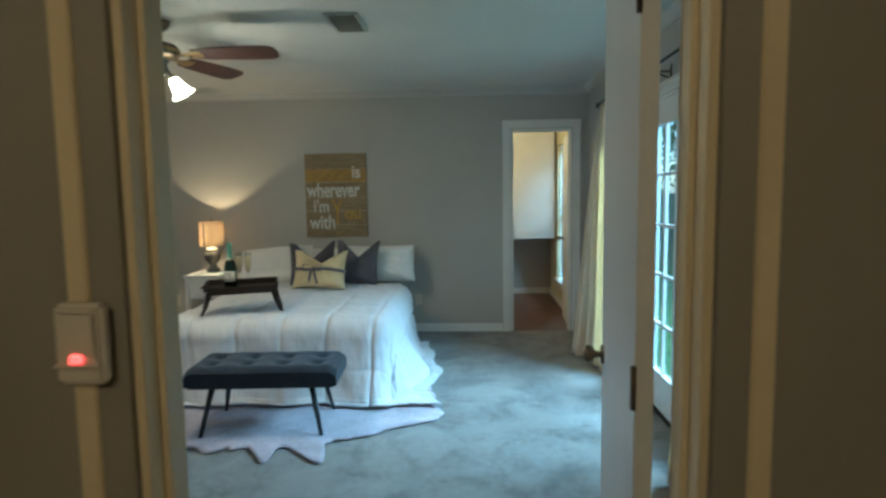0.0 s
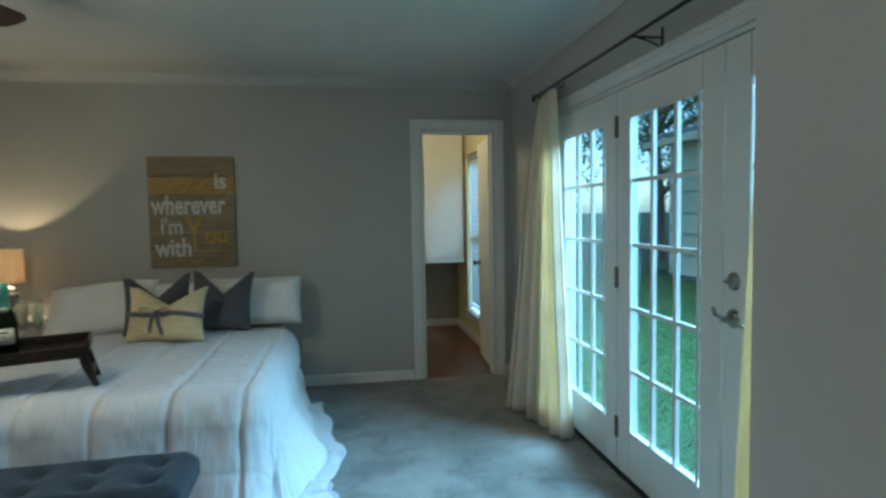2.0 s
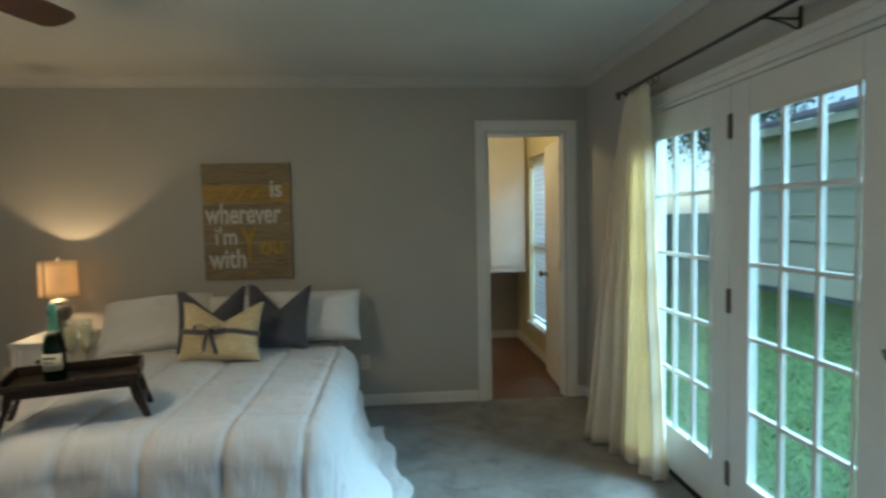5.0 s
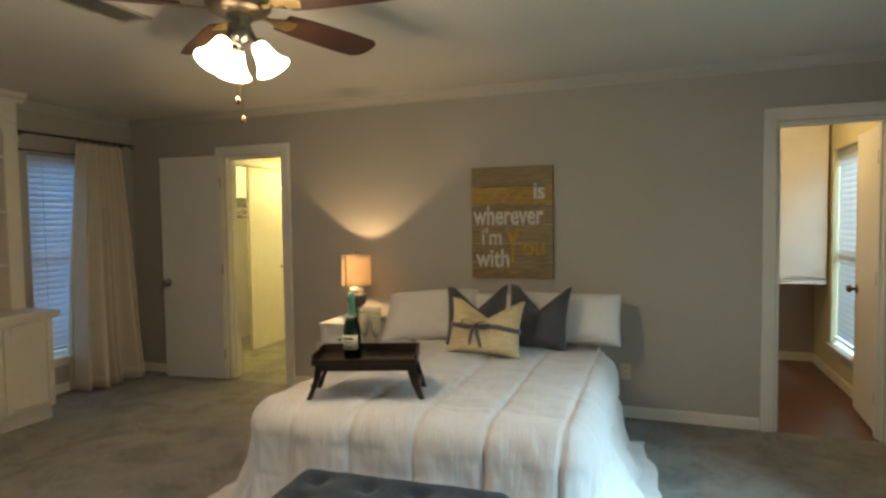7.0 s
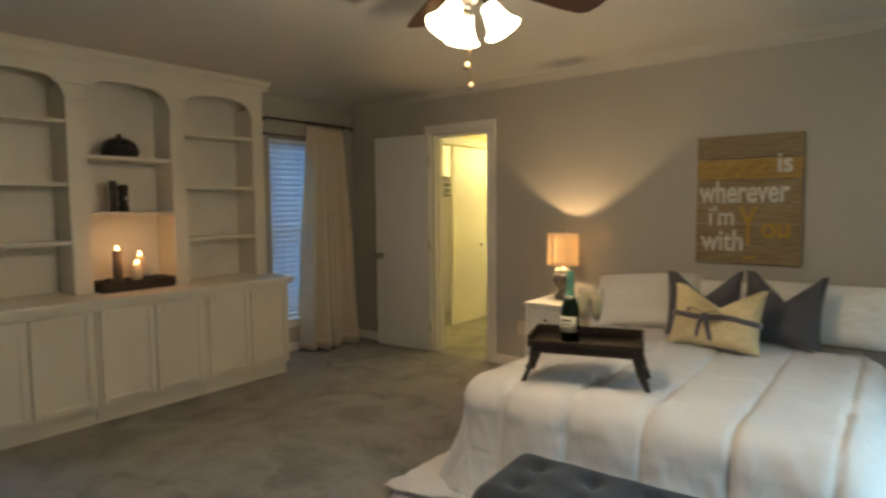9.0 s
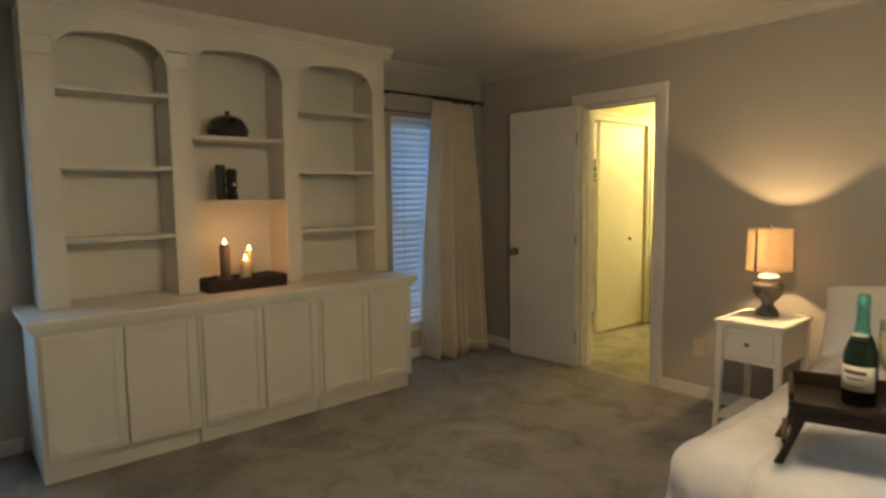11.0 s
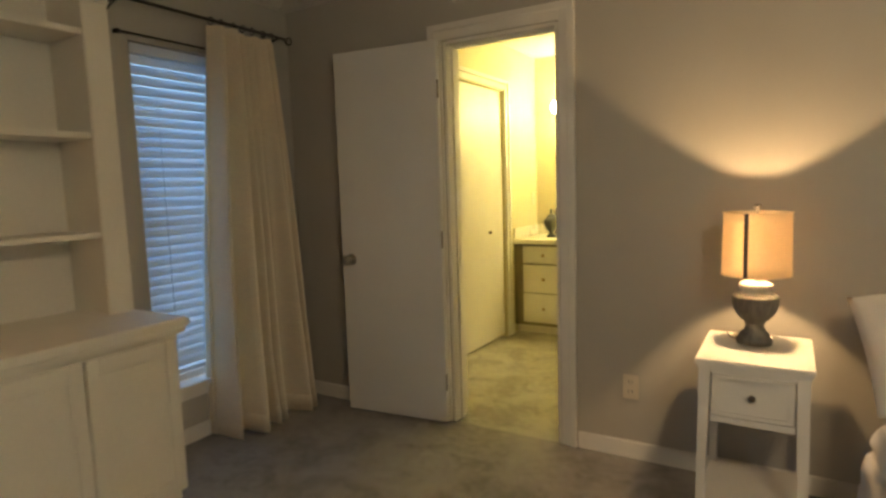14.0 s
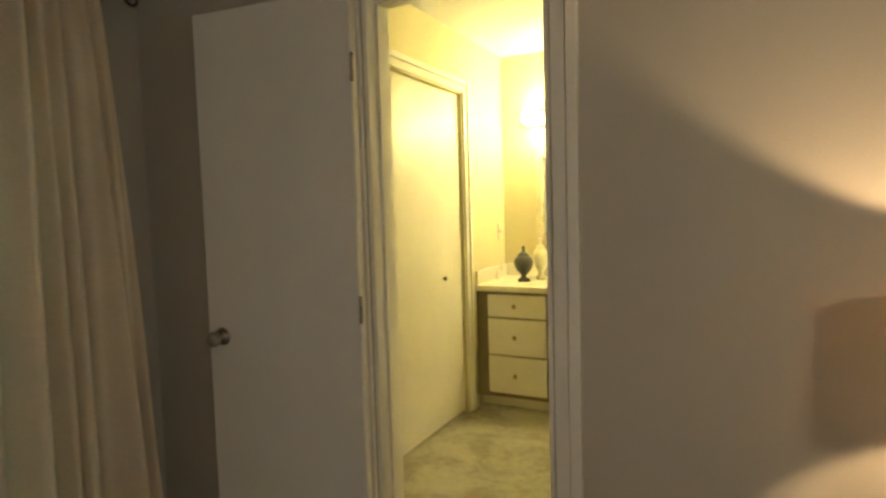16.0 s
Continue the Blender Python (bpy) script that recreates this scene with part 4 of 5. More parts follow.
def quilt_point(u, v):
    s = (u * 2 - 1) * (W2H + OVER)
    t = (YFR - 0.60) + v * (YTOP - 4.9 - (YFR - 0.60))
    ox_, oy_ = max(0.0, abs(s) - W2H + INS), max(0.0, YFR + INS - t)
    d = math.hypot(ox_, oy_)
    bx = max(INS - W2H, min(W2H - INS, s))
    by = max(YFR + INS, t)
    phi = math.atan2(oy_, ox_) if d > 1e-6 else 0.0
    if s > 0:
        phi = math.pi / 2 * (phi / (math.pi / 2)) ** 1.5
    dirx, diry = ((math.copysign(math.cos(phi), s), -math.sin(phi)) if d > 1e-6 else (0, 0))
    # round over the edge, hang with a slight flare, then lie out on the floor
    arc = RC * math.pi / 2
    top = MT + 0.012
    if d < arc:
        a = d / RC
        h, z = RC * math.sin(a), top - RC * (1 - math.cos(a))
    else:
        r = d - arc
        fl = 0.16
        if s > 0:
            fl += 0.28 * math.exp(-((t - YFR - 0.42) / 0.50) ** 2)
        else:
            fl += 0.22 * math.exp(-((t - YFR - 0.10) / 0.35) ** 2)
        if oy_ > ox_:
            fl = 0.25 + (fl - 0.25) * (ox_ / (oy_ + 1e-6)) ** 2
        h, z = RC + 0.45 * fl * (r / 0.45) ** 1.9, top - RC - r * math.sqrt(max(0.2, 1 - fl * fl))
    floor_z = 0.024
    if z < floor_z:
        h += (floor_z - z) * 0.55
        z = floor_z + 0.012 * (1 + wob(s * 7, t * 7, 2))
    # swags along the hem
    hang = min(1.0, max(0.0, d - 0.1) / 0.45)
    along = (t if ox_ > oy_ else s)
    h += hang * (0.020 * math.sin(along * 9.5 + 1.2 * math.sin(along * 3)) + 0.035 * wob(s * 2.2, t * 2.2, 5))
    # quilting: puffs between stitched seams
    gs, gt = (s + W2H + OVER + 0.09) / SEAM, (t - YFR - 0.16) / CROSS
    fs, ft = abs((gs % 1) - 0.5) * 2, abs((gt % 1) - 0.5) * 2
    puff = (1 - fs ** 10) ** 0.6 * (0.72 + 0.28 * (1 - ft ** 14) ** 0.6)
    puff = 0.026 * puff + 0.0075 * wob(s * 8 + 3, t * 8, 12) + 0.013 * wob(s * 4, t * 4, 9) + 0.0055 * wob(s * 13, t * 13, 3) * (0.5 + fs) + 0.0045 * wob(s * 7, t * 26, 6) * max(0.2, 0.6 - d * 3) + 0.0035 * wob(s * 22 + t * 9, t * 4, 8) * min(1.0, d * 4)
    puff += -0.006 * (max(0, fs - 0.92) / 0.08)
    nz = max(0.0, 1 - d / arc) if d < arc else 0.0
    side = 1 - nz
    x = bx + dirx * (h + puff * side)
    y = by + diry * (h + puff * side)
    z += puff * (nz if d > 0 else 1) + (0.25 * puff if d > arc and z < 0.06 else 0)
    # mattress sinks a little under the tray and rises to the pillows
    z += (0.012 * wob(s * 1.3, t * 1.3, 7) + 0.03 * max(0, (t - 0.25)) ** 1.5) * max(0.0, 1 - d / 0.16)
    return (x, y, max(z, 0.016))


part("quilted_cover", sheet(quilt_point, 310, 220), QUILT, quilt, smooth=True)
T_SPAN = YTOP - 4.9 - (YFR - 0.60)
for k in range(1, 9):
    u = (k * SEAM - 0.09) / (2 * (W2H + OVER))
    pts = [Vector(quilt_point(u, i / 110)) + Vector((0, 0, 0.001)) for i in range(111)]
    part("stitched_seam", tube(pts, 0.0028, 6), THREAD, quilt, smooth=True)
for k in range(0, 3):
    v = (0.76 + k * CROSS) / T_SPAN
    pts = [Vector(quilt_point(i / 150, v)) + Vector((0, 0, 0.0005)) for i in range(151)]
    part("stitched_seam", tube(pts, 0.0025, 6), THREAD, quilt, smooth=True)
pts = [Vector(quilt_point(i / 200, 0)) for i in range(201)]
part("hem_piping", tube(pts, 0.006, 6), QUILT, quilt, smooth=True)


def cushion(bm, w, h, t, dip=0.0, corner=0.09, nu=34, seed=0.0):
    """A stuffed cushion in the x-z plane, base at z = 0, thickest along y; dip chops the top edge."""
    for side in (1, -1):
        def f(u, v):
            a, b = u * 2 - 1, v * 2 - 1
            px = a * w / 2 * (1 - corner * (1 - b * b))
            pz = b * h / 2 * (1 - corner * (1 - a * a)) + h / 2
            if dip:
                pz -= dip * max(0.0, 1 - abs(a - 0.06) / 0.80) * max(0, (b + 0.35) / 1.35) ** 1.5
            th = t / 2 * max(0, (1 - a ** 4)) ** 0.6 * max(0, (1 - b ** 4)) ** 0.6
            th *= 1 + 0.12 * wob(a * 2, b * 2, seed + side)
            if dip:
                th *= 1 - 0.45 * math.exp(-(a / 0.25) ** 2) * max(0, b)
            th += 0.005 * wob(a * 6, b * 6, seed + 3)
            if abs(a) > 0.999 or abs(b) > 0.999:
                th = 0
            return (px, side * th, pz)
        sheet(f, nu, nu, 0, bm)
    bmesh.ops.remove_doubles(bm, verts=bm.verts, dist=0.0008)
    return bm


def pillow(name, at, lean, turn, w, h, t, mat, label, group, dip=0.0, roll=0.0, seed=0.0, category="pillow"):
    p = new(name, mesh_of(name, cushion(bmesh.new(), w, h, t, dip, corner=0.09 if dip else 0.035, seed=seed), mat, True))
    p.matrix_world = pose(*at, -lean, roll, turn)
    return tagged(p, label, category, group)


PZ = 0.60
pillow("bed_pillow", (-1.345, 5.50, PZ - 0.015), 48, 8, 0.70, 0.46, 0.20, LINEN, "plump white cotton bed pillow leaning on the wall", "white bed pillows", seed=1, roll=-4)
pillow("bed_pillow", (-0.39, 5.72, PZ - 0.03), 16, 0, 0.72, 0.36, 0.20, LINEN, "plump white cotton bed pillow leaning on the wall", "white bed pillows", seed=2)
pillow("bed_pillow", (-0.86, 5.78, PZ - 0.03), 14, 0, 0.60, 0.33, 0.16, LINEN, "white cotton bed pillow behind the cushions", "white bed pillows", seed=6)
pillow("throw_cushion", (-0.95, 5.40, PZ - 0.02), 20, 3, 0.44, 0.43, 0.17, DARKC, "dark charcoal throw cushion with a chopped top", "charcoal cushions", 0.15, seed=3, category="cushion", roll=-3)
pillow("throw_cushion", (-0.565, 5.46, PZ - 0.02), 17, -2, 0.42, 0.43, 0.17, DARKC, "dark charcoal throw cushion with a chopped top", "charcoal cushions", 0.15, seed=4, category="cushion", roll=2)
mc = thing("mustard_cushion", (-0.84, 5.17, PZ - 0.01), 0, "mustard yellow cushion tied with a grey ribbon bow", "cushion")
mc.matrix_world = pose(-0.84, 5.17, PZ - 0.015, -19, 1, -3)
part("cover", cushion(bmesh.new(), 0.49, 0.36, 0.17, 0.11, seed=5), MUSTARD, mc, smooth=True)


def band(u, v):
    a = u * 2 - 1
    th = 0.17 / 2 * max(0, 1 - a ** 4) ** 0.6 + 0.006
    return (a * 0.236, -th * 0.98, 0.168 + (v - 0.5) * 0.03 + 0.006 * math.sin(a * 5))


part("ribbon", sheet(band, 40, 3, 0.002), RIBBON, mc, "grey satin ribbon", smooth=True)
bow = part("bow", lathe([(0, -0.02), (0.017, -0.014), (0.02, 0), (0.017, 0.014), (0, 0.02)], 14, at=(-0.03, -0.098, 0.168)), RIBBON, mc, "loose grey satin bow", smooth=True)
for sx, tilt in ((-1, 0.35), (1, 0.15)):
    pts = []
    for i in range(15):
        a = i / 14 * 6.28
        pts.append((-0.03 + sx * (0.048 - 0.048 * math.cos(a)), -0.10 - 0.012 * abs(math.sin(a)), 0.168 + 0.026 * math.sin(a) + tilt * 0.05 * (1 - math.cos(a)) / 2))
    bm = bmesh.new()
    sheet(lambda u, v, pts=pts: tuple(Vector(pts[min(14, int(u * 14))]) + Vector((0, (v - 0.5) * 0.026, 0.0))), 14, 2, 0.0015, bm)
    part("loop", bm, RIBBON, bow, smooth=True)
for dx, ln in ((-0.030, 0.115), (0.022, 0.125)):
    part("tail", sheet(lambda u, v, dx=dx, ln=ln: (-0.03 + dx * (0.3 + 1.2 * u) + (v - 0.5) * 0.024, -0.104 - 0.010 * math.sin(u * 5) + 0.03 * u * u, 0.166 - ln * u), 10, 2, 0.0015), RIBBON, bow, smooth=True)

# ---- breakfast tray on the bed ----
TR, TZ = 19.0, 0.588
TX, TY = -1.152, 4.230
tray = thing("bed_tray", (TX, TY, TZ), TR, "dark espresso wooden bed tray on folding legs", "tray")
tw, td, th = 0.250, 0.135, 0.17
part("tray_bottom", boxes((-tw, -td, th, tw, td, th + 0.010)), ESPRESSO, tray, bevel=0.002)
part("rim", boxes((-tw, -td, th + 0.0105, tw, -td + 0.012, th + 0.030)), ESPRESSO, tray, bevel=0.003)
part("rim", boxes((-tw, td - 0.012, th + 0.0105, tw, td, th + 0.052)), ESPRESSO, tray, bevel=0.003)
for s in (-1, 1):
    part("rim", boxes((s * tw - (0.012 if s > 0 else 0), -td + 0.0125, th + 0.0105, s * tw + (0 if s > 0 else 0.012), td - 0.0125, th + 0.052)), ESPRESSO, tray, bevel=0.003)
    for y in (-td + 0.03, td - 0.03):
        x0 = s * (tw - 0.035)
        prof = [(x0 - 0.02, th - 0.001), (x0 + 0.02, th - 0.001), (x0 + s * 0.03 + 0.016, th * 0.45), (x0 + s * 0.055 + 0.013, 0.0), (x0 + s * 0.055 - 0.013, 0.0), (x0 + s * 0.02 - 0.014, th * 0.45)]
        part("leg", prism(prof, 0.018, "y", y - 0.009), ESPRESSO, tray, bevel=0.003)
    part("leg_bar", boxes((s * (tw + 0.005) - 0.008, -td + 0.04, 0.055, s * (tw + 0.005) + 0.008, td - 0.04, 0.072)), ESPRESSO, tray, bevel=0.003)
part("apron", boxes((-tw + 0.03, -td + 0.004, th - 0.026, tw - 0.03, -td + 0.016, th - 0.0005)), ESPRESSO, tray, bevel=0.002)


def on_tray(x, y):
    p = pose(TX, TY, TZ, 0, 0, TR) @ Vector((x, y, th + 0.0105))
    return (p.x, p.y, p.z)


bt = thing("champagne_bottle", on_tray(-0.075, 0.000), 0, "dark green sparkling wine bottle with green foil neck", "bottle")
part("glass_body", lathe([(0, 0.0), (0.040, 0.0), (0.0435, 0.006), (0.0435, 0.135), (0.041, 0.155), (0.031, 0.185), (0.019, 0.212), (0.0155, 0.235), (0.0152, 0.24)], 28), BOTTLE, bt, smooth=True)
part("foil", lathe([(0.0235, 0.203), (0.0198, 0.212), (0.0165, 0.235), (0.0158, 0.285), (0.0178, 0.29), (0.0178, 0.300), (0.0155, 0.303), (0.0165, 0.315), (0.012, 0.322), (0, 0.322)], 24), FOIL, bt, "crinkled green foil cap", smooth=True)
lab = part("label", sheet(lambda u, v: (0.0441 * math.cos(-2.9 + u * 2.5), 0.0441 * math.sin(-2.9 + u * 2.5), 0.045 + v * 0.072), 20, 2, 0.0004), PAPER, bt, "cream paper label", smooth=True)
for z0, z1, a0, a1 in ((0.094, 0.104, -2.3, -1.0), (0.078, 0.083, -2.15, -1.15), (0.058, 0.061, -2.2, -1.1)):
    part("print_bar", sheet(lambda u, v: (0.0447 * math.cos(a0 + u * (a1 - a0)), 0.0447 * math.sin(a0 + u * (a1 - a0)), z0 + v * (z1 - z0)), 10, 1, 0.0002), INK, lab)
part("neck_label", sheet(lambda u, v: (0.0 + (0.0215 + 0.006 * (1 - v)) * math.cos(-2.6 + u * 2), (0.0215 + 0.006 * (1 - v)) * math.sin(-2.6 + u * 2), 0.188 + v * 0.022), 12, 1, 0.0004), PAPER, bt)
for x, y in ((-0.012, -0.020), (0.048, -0.036)):
    fl = thing("champagne_flute", on_tray(x, y), 0, "tall clear champagne flute with pale gold wine", "glass", "flutes on the tray")
    g = part("bowl", lathe([(0.006, 0.100), (0.014, 0.115), (0.022, 0.147), (0.0265, 0.192), (0.0255, 0.252), (0.0247, 0.252), (0.0255, 0.192), (0.021, 0.148), (0.013, 0.117), (0, 0.107)], 22), FLUTE, fl, smooth=True)
    part("stem", lathe([(0, 0.0), (0.031, 0.0), (0.031, 0.002), (0.006, 0.007), (0.0035, 0.014), (0.0035, 0.090), (0.006, 0.0998)], 18), FLUTE, fl, smooth=True)
    part("wine", lathe([(0, 0.109), (0.012, 0.118), (0.020, 0.148), (0.0245, 0.190), (0.0243, 0.222), (0, 0.222)], 20), WINE, fl, "pale gold wine", smooth=True)

# ---- nightstand and table lamp ----
ns = thing("nightstand", (-2.030, 5.685, 0), 0, "white painted nightstand with one drawer and lower shelf", "nightstand")
nw, nd, nh = 0.180, 0.225, 0.678
part("tabletop", boxes((-nw, -nd, nh - 0.02, nw, nd, nh)), TRIM, ns, bevel=0.005)
part("top_moulding", boxes((-nw + 0.008, -nd + 0.008, nh - 0.032, nw - 0.008, nd - 0.008, nh - 0.0205)), TRIM, ns, bevel=0.003)
for sx in (-1, 1):
    for sy in (-1, 1):
        cx, cy = sx * (nw - 0.032), sy * (nd - 0.032)
        bm = boxes((cx - 0.019, cy - 0.019, 0, cx + 0.019, cy + 0.019, nh - 0.0325))
        for v in bm.verts:
            if v.co.z < 0.01:
                v.co.x += sx * 0.012 + (cx - v.co.x) * 0.3
                v.co.y += sy * 0.012 + (cy - v.co.y) * 0.3
        part("leg", bm, TRIM, ns, bevel=0.002)
z0 = 0.455
part("side_panel", boxes((-nw + 0.020, -nd + 0.052, z0, -nw + 0.032, nd - 0.052, nh - 0.033)), TRIM, ns)
part("side_panel", boxes((nw - 0.032, -nd + 0.052, z0, nw - 0.020, nd - 0.052, nh - 0.033)), TRIM, ns)
part("back_panel", boxes((-nw + 0.052, nd - 0.032, z0, nw - 0.052, nd - 0.020, nh - 0.033)), TRIM, ns)
part("front_rail", boxes((-nw + 0.0515, -nd + 0.016, z0, nw - 0.0515, -nd + 0.030, z0 + 0.024)), TRIM, ns, bevel=0.002)
part("front_rail", boxes((-nw + 0.0515, -nd + 0.016, nh - 0.05, nw - 0.0515, -nd + 0.030, nh - 0.033)), TRIM, ns, bevel=0.002)
dr = part("drawer_front", boxes((-nw + 0.056, -nd + 0.020, z0 + 0.027, nw - 0.056, -nd + 0.034, nh - 0.053)), TRIM, ns, bevel=0.002)
part("drawer_frame", boxes((-nw + 0.056, -nd + 0.012, z0 + 0.027, -nw + 0.074, -nd + 0.0195, nh - 0.053), (nw - 0.074, -nd + 0.012, z0 + 0.027, nw - 0.056, -nd + 0.0195, nh - 0.053), (-nw + 0.074, -nd + 0.012, z0 + 0.027, nw - 0.074, -nd + 0.0195, z0 + 0.043), (-nw + 0.074, -nd + 0.012, nh - 0.069, nw - 0.074, -nd + 0.0195, nh - 0.053)), TRIM, dr, bevel=0.003)
bm = lathe([(0, 0.026), (0.009, 0.025), (0.013, 0.018), (0.010, 0.010), (0.005, 0.006), (0.006, 0)], 16)
bmesh.ops.transform(bm, matrix=pose(0, -nd + 0.020, 0.56, 90), verts=bm.verts)
part("knob", bm, BRONZE, dr, "small dark bronze knob", smooth=True)
part("lower_shelf", boxes((-nw + 0.012, -nd + 0.012, 0.115, nw - 0.012, nd - 0.012, 0.131)), TRIM, ns, bevel=0.003)

tl = thing("table_lamp", (-2.040, 5.758, nh), 0, "urn-shaped grey wooden table lamp with lit linen drum shade", "lamp")
part("base", lathe([(0, 0), (0.060, 0), (0.062, 0.01808), (0.055, 0.02712), (0.050, 0.03842), (0.036, 0.05198), (0.031, 0.07006), (0.036, 0.08362), (0.058, 0.104), (0.074, 0.1311), (0.078, 0.1537), (0.079, 0.1763), (0.074, 0.1853), (0.05, 0.1898)], 36), LAMPW, tl, "turned grey-washed wooden urn", smooth=True)
part("collar", lathe([(0.05, 0.1898), (0.044, 0.1966), (0.048, 0.2034), (0.056, 0.2102), (0.056, 0.2237), (0.046, 0.2328), (0.018, 0.2373), (0.013, 0.2418), (0.013, 0.2915), (0, 0.2938)], 32), LAMPT, tl, "whitewashed turned collar", smooth=True)
SB, ST, SR = 0.262, 0.492, 0.117
sh = part("shade", sheet(lambda u, v: ((SR - 0.004 * v) * math.cos(u * 6.28319), (SR - 0.004 * v) * math.sin(u * 6.28319), SB + (ST - SB) * v), 64, 6, 0.0025), SHADE, tl, "cream linen drum shade glowing warm", smooth=True)
for z in (SB, ST):
    part("rim", tube([((SR - 0.001) * math.cos(6.28319 * i / 48), (SR - 0.001) * math.sin(6.28319 * i / 48), z) for i in range(49)], 0.0022, 6, closed_ends=False), SHADE, sh, smooth=True)
a = radians(-104)
# strip of grey ribbon cloth stands in for the harp's shadow on the shade
part("harp_shadow", sheet(lambda u, v: ((SR + 0.003) * math.cos(a + (u - 0.5) * 0.12), (SR + 0.003) * math.sin(a + (u - 0.5) * 0.12), SB + (ST - SB) * v), 4, 2, 0.001), RIBBON, sh, "dark vertical strip drawn as the harp's shadow")
part("harp", tube([(0.02 * math.cos(t) * (1 if abs(math.cos(t)) < 0.2 else 2.2), 0, 0.36 + 0.13 * math.sin(t)) for t in [-1.3 + 0.29 * i for i in range(20)]], 0.0016, 6), BRASS, tl)
part("spider", boxes((-SR + 0.004, -0.001, ST - 0.006, SR - 0.004, 0.001, ST - 0.004), (-0.001, -SR + 0.004, ST - 0.006, 0.001, SR - 0.004, ST - 0.004)), BRASS, tl)
part("finial", lathe([(0, ST - 0.004), (0.004, ST), (0.004, ST + 0.012), (0.012, ST + 0.018), (0.014, ST + 0.024), (0.012, ST + 0.030), (0, ST + 0.032)], 14), PEWTER, tl, smooth=True)
part("power_cord", tube([(-0.055, 0.02, 0.006), (-0.085, 0.05, 0.003), (-0.10, 0.10, 0.003), (-0.105, 0.162, 0.003)], 0.0018, 6), LEGM, tl, "thin dark power cord", smooth=True)

# ---- bench and hide rug ----
bn = thing("bench", (-0.748, 3.575, 0), 3, "dark blue-grey tufted velvet bench on black splayed legs", "bench")
sw, sd, sz0, sz1 = 0.448, 0.200, 0.302, 0.426
TUFT = [(x, y) for y in (-0.076, 0.076) for x in (-0.32, -0.107, 0.107, 0.32)]


def seat_top(u, v):
    x, y = (u * 2 - 1) * sw, (v * 2 - 1) * sd
    ex, ey = min(sw - abs(x), 0.06) / 0.06, min(sd - abs(y), 0.06) / 0.06
    z = sz1 - 0.035 * (1 - ex) ** 2 - 0.035 * (1 - ey) ** 2
    for tx, ty in TUFT:
        q = math.hypot(x - tx, y - ty)
        z -= 0.026 * math.exp(-(q / 0.035) ** 2) + 0.010 * math.exp(-(q / 0.09) ** 2)
    z += 0.003 * wob(x * 12, y * 12, 1)
    return (x, y, z)


bm = sheet(seat_top, 84, 44)
bnd = [e for e in bm.edges if e.is_boundary]
ext = bmesh.ops.extrude_edge_only(bm, edges=bnd)
low = [g for g in ext["geom"] if isinstance(g, bmesh.types.BMVert)]
for v in low:
    v.co.z = sz0 + 0.004
bmesh.ops.contextual_create(bm, geom=[e for e in bm.edges if e.is_boundary])
part("seat", bm, VELVET, bn, "button-tufted velvet seat", smooth=False)
part("seat_board", boxes((-sw + 0.02, -sd + 0.02, sz0 - 0.012, sw - 0.02, sd - 0.02, sz0 + 0.003)), LEGM, bn)
for tx, ty in TUFT:
    part("button", lathe([(0, 0.008), (0.008, 0.006), (0.012, 0.0), (0.010, -0.004)], 12, at=(tx, ty, sz1 - 0.037)), VELVET, bn, smooth=True)
for sx in (-1, 1):
    for sy in (-1, 1):
        part("leg", tube([(sx * 0.295, sy * 0.150, sz0 - 0.012), (sx * 0.355, sy * 0.215, 0.006)], [0.019, 0.011], 12), LEGM, bn, "black tapered leg", smooth=True)

rug = thing("hide_rug", (-0.86, 3.86, 0.002), 0, "pale lilac-grey animal hide rug with ragged edge under the bench", "rug")


def hide_radius(a):
    r = 1.0 / math.sqrt((math.cos(a) / 1.08) ** 2 + (math.sin(a) / 0.66) ** 2)
    for c, w, k in ((-1.275, 0.075, 0.20), (-0.98, 0.085, 0.27), (-0.16, 0.14, 0.12), (-2.37, 0.22, 0.20), (-1.75, 0.1, 0.05), (0.5, 0.3, 0.2), (2.7, 0.3, 0.2)):
        dd = (a - c + math.pi) % (2 * math.pi) - math.pi
        r += k * math.exp(-(dd / w) ** 2)
    return r + 0.05 * wob(math.cos(a) * 5, math.sin(a) * 5, 2) + 0.03 * wob(math.cos(a) * 16, math.sin(a) * 16, 5) + 0.012 * math.sin(37 * a) * wob(a * 3, 1, 1)


def hide(u, v):
    a = u * 2 * math.pi
    r = hide_radius(a) * v
    x, y = r * math.cos(a), r * math.sin(a)
    return (x, y, 0.006 + 0.004 * (1 + wob(x * 5, y * 5, 4)) + 0.014 * max(0, v - 0.9) * 10 * max(0, wob(a * 4, 2, 2)))


bm = sheet(hide, 300, 14, 0.003)
bmesh.ops.remove_doubles(bm, verts=bm.verts, dist=0.0002)
part("hide", bm, HIDE, rug, smooth=True)

# ---- plank sign ----
SX0, SX1, SZ0, SZ1 = -1.153, -0.528, 0.989, 1.836
sg = thing("plank_sign", ((SX0 + SX1) / 2, YB - 0.004, SZ0), 0, "weathered plank sign with worn white and yellow lettering", "wall sign")
hw = (SX1 - SX0) / 2
cuts = [0, 0.15, 0.315, 0.48, 0.655, 0.82, 1.0]
SHGT = SZ1 - SZ0
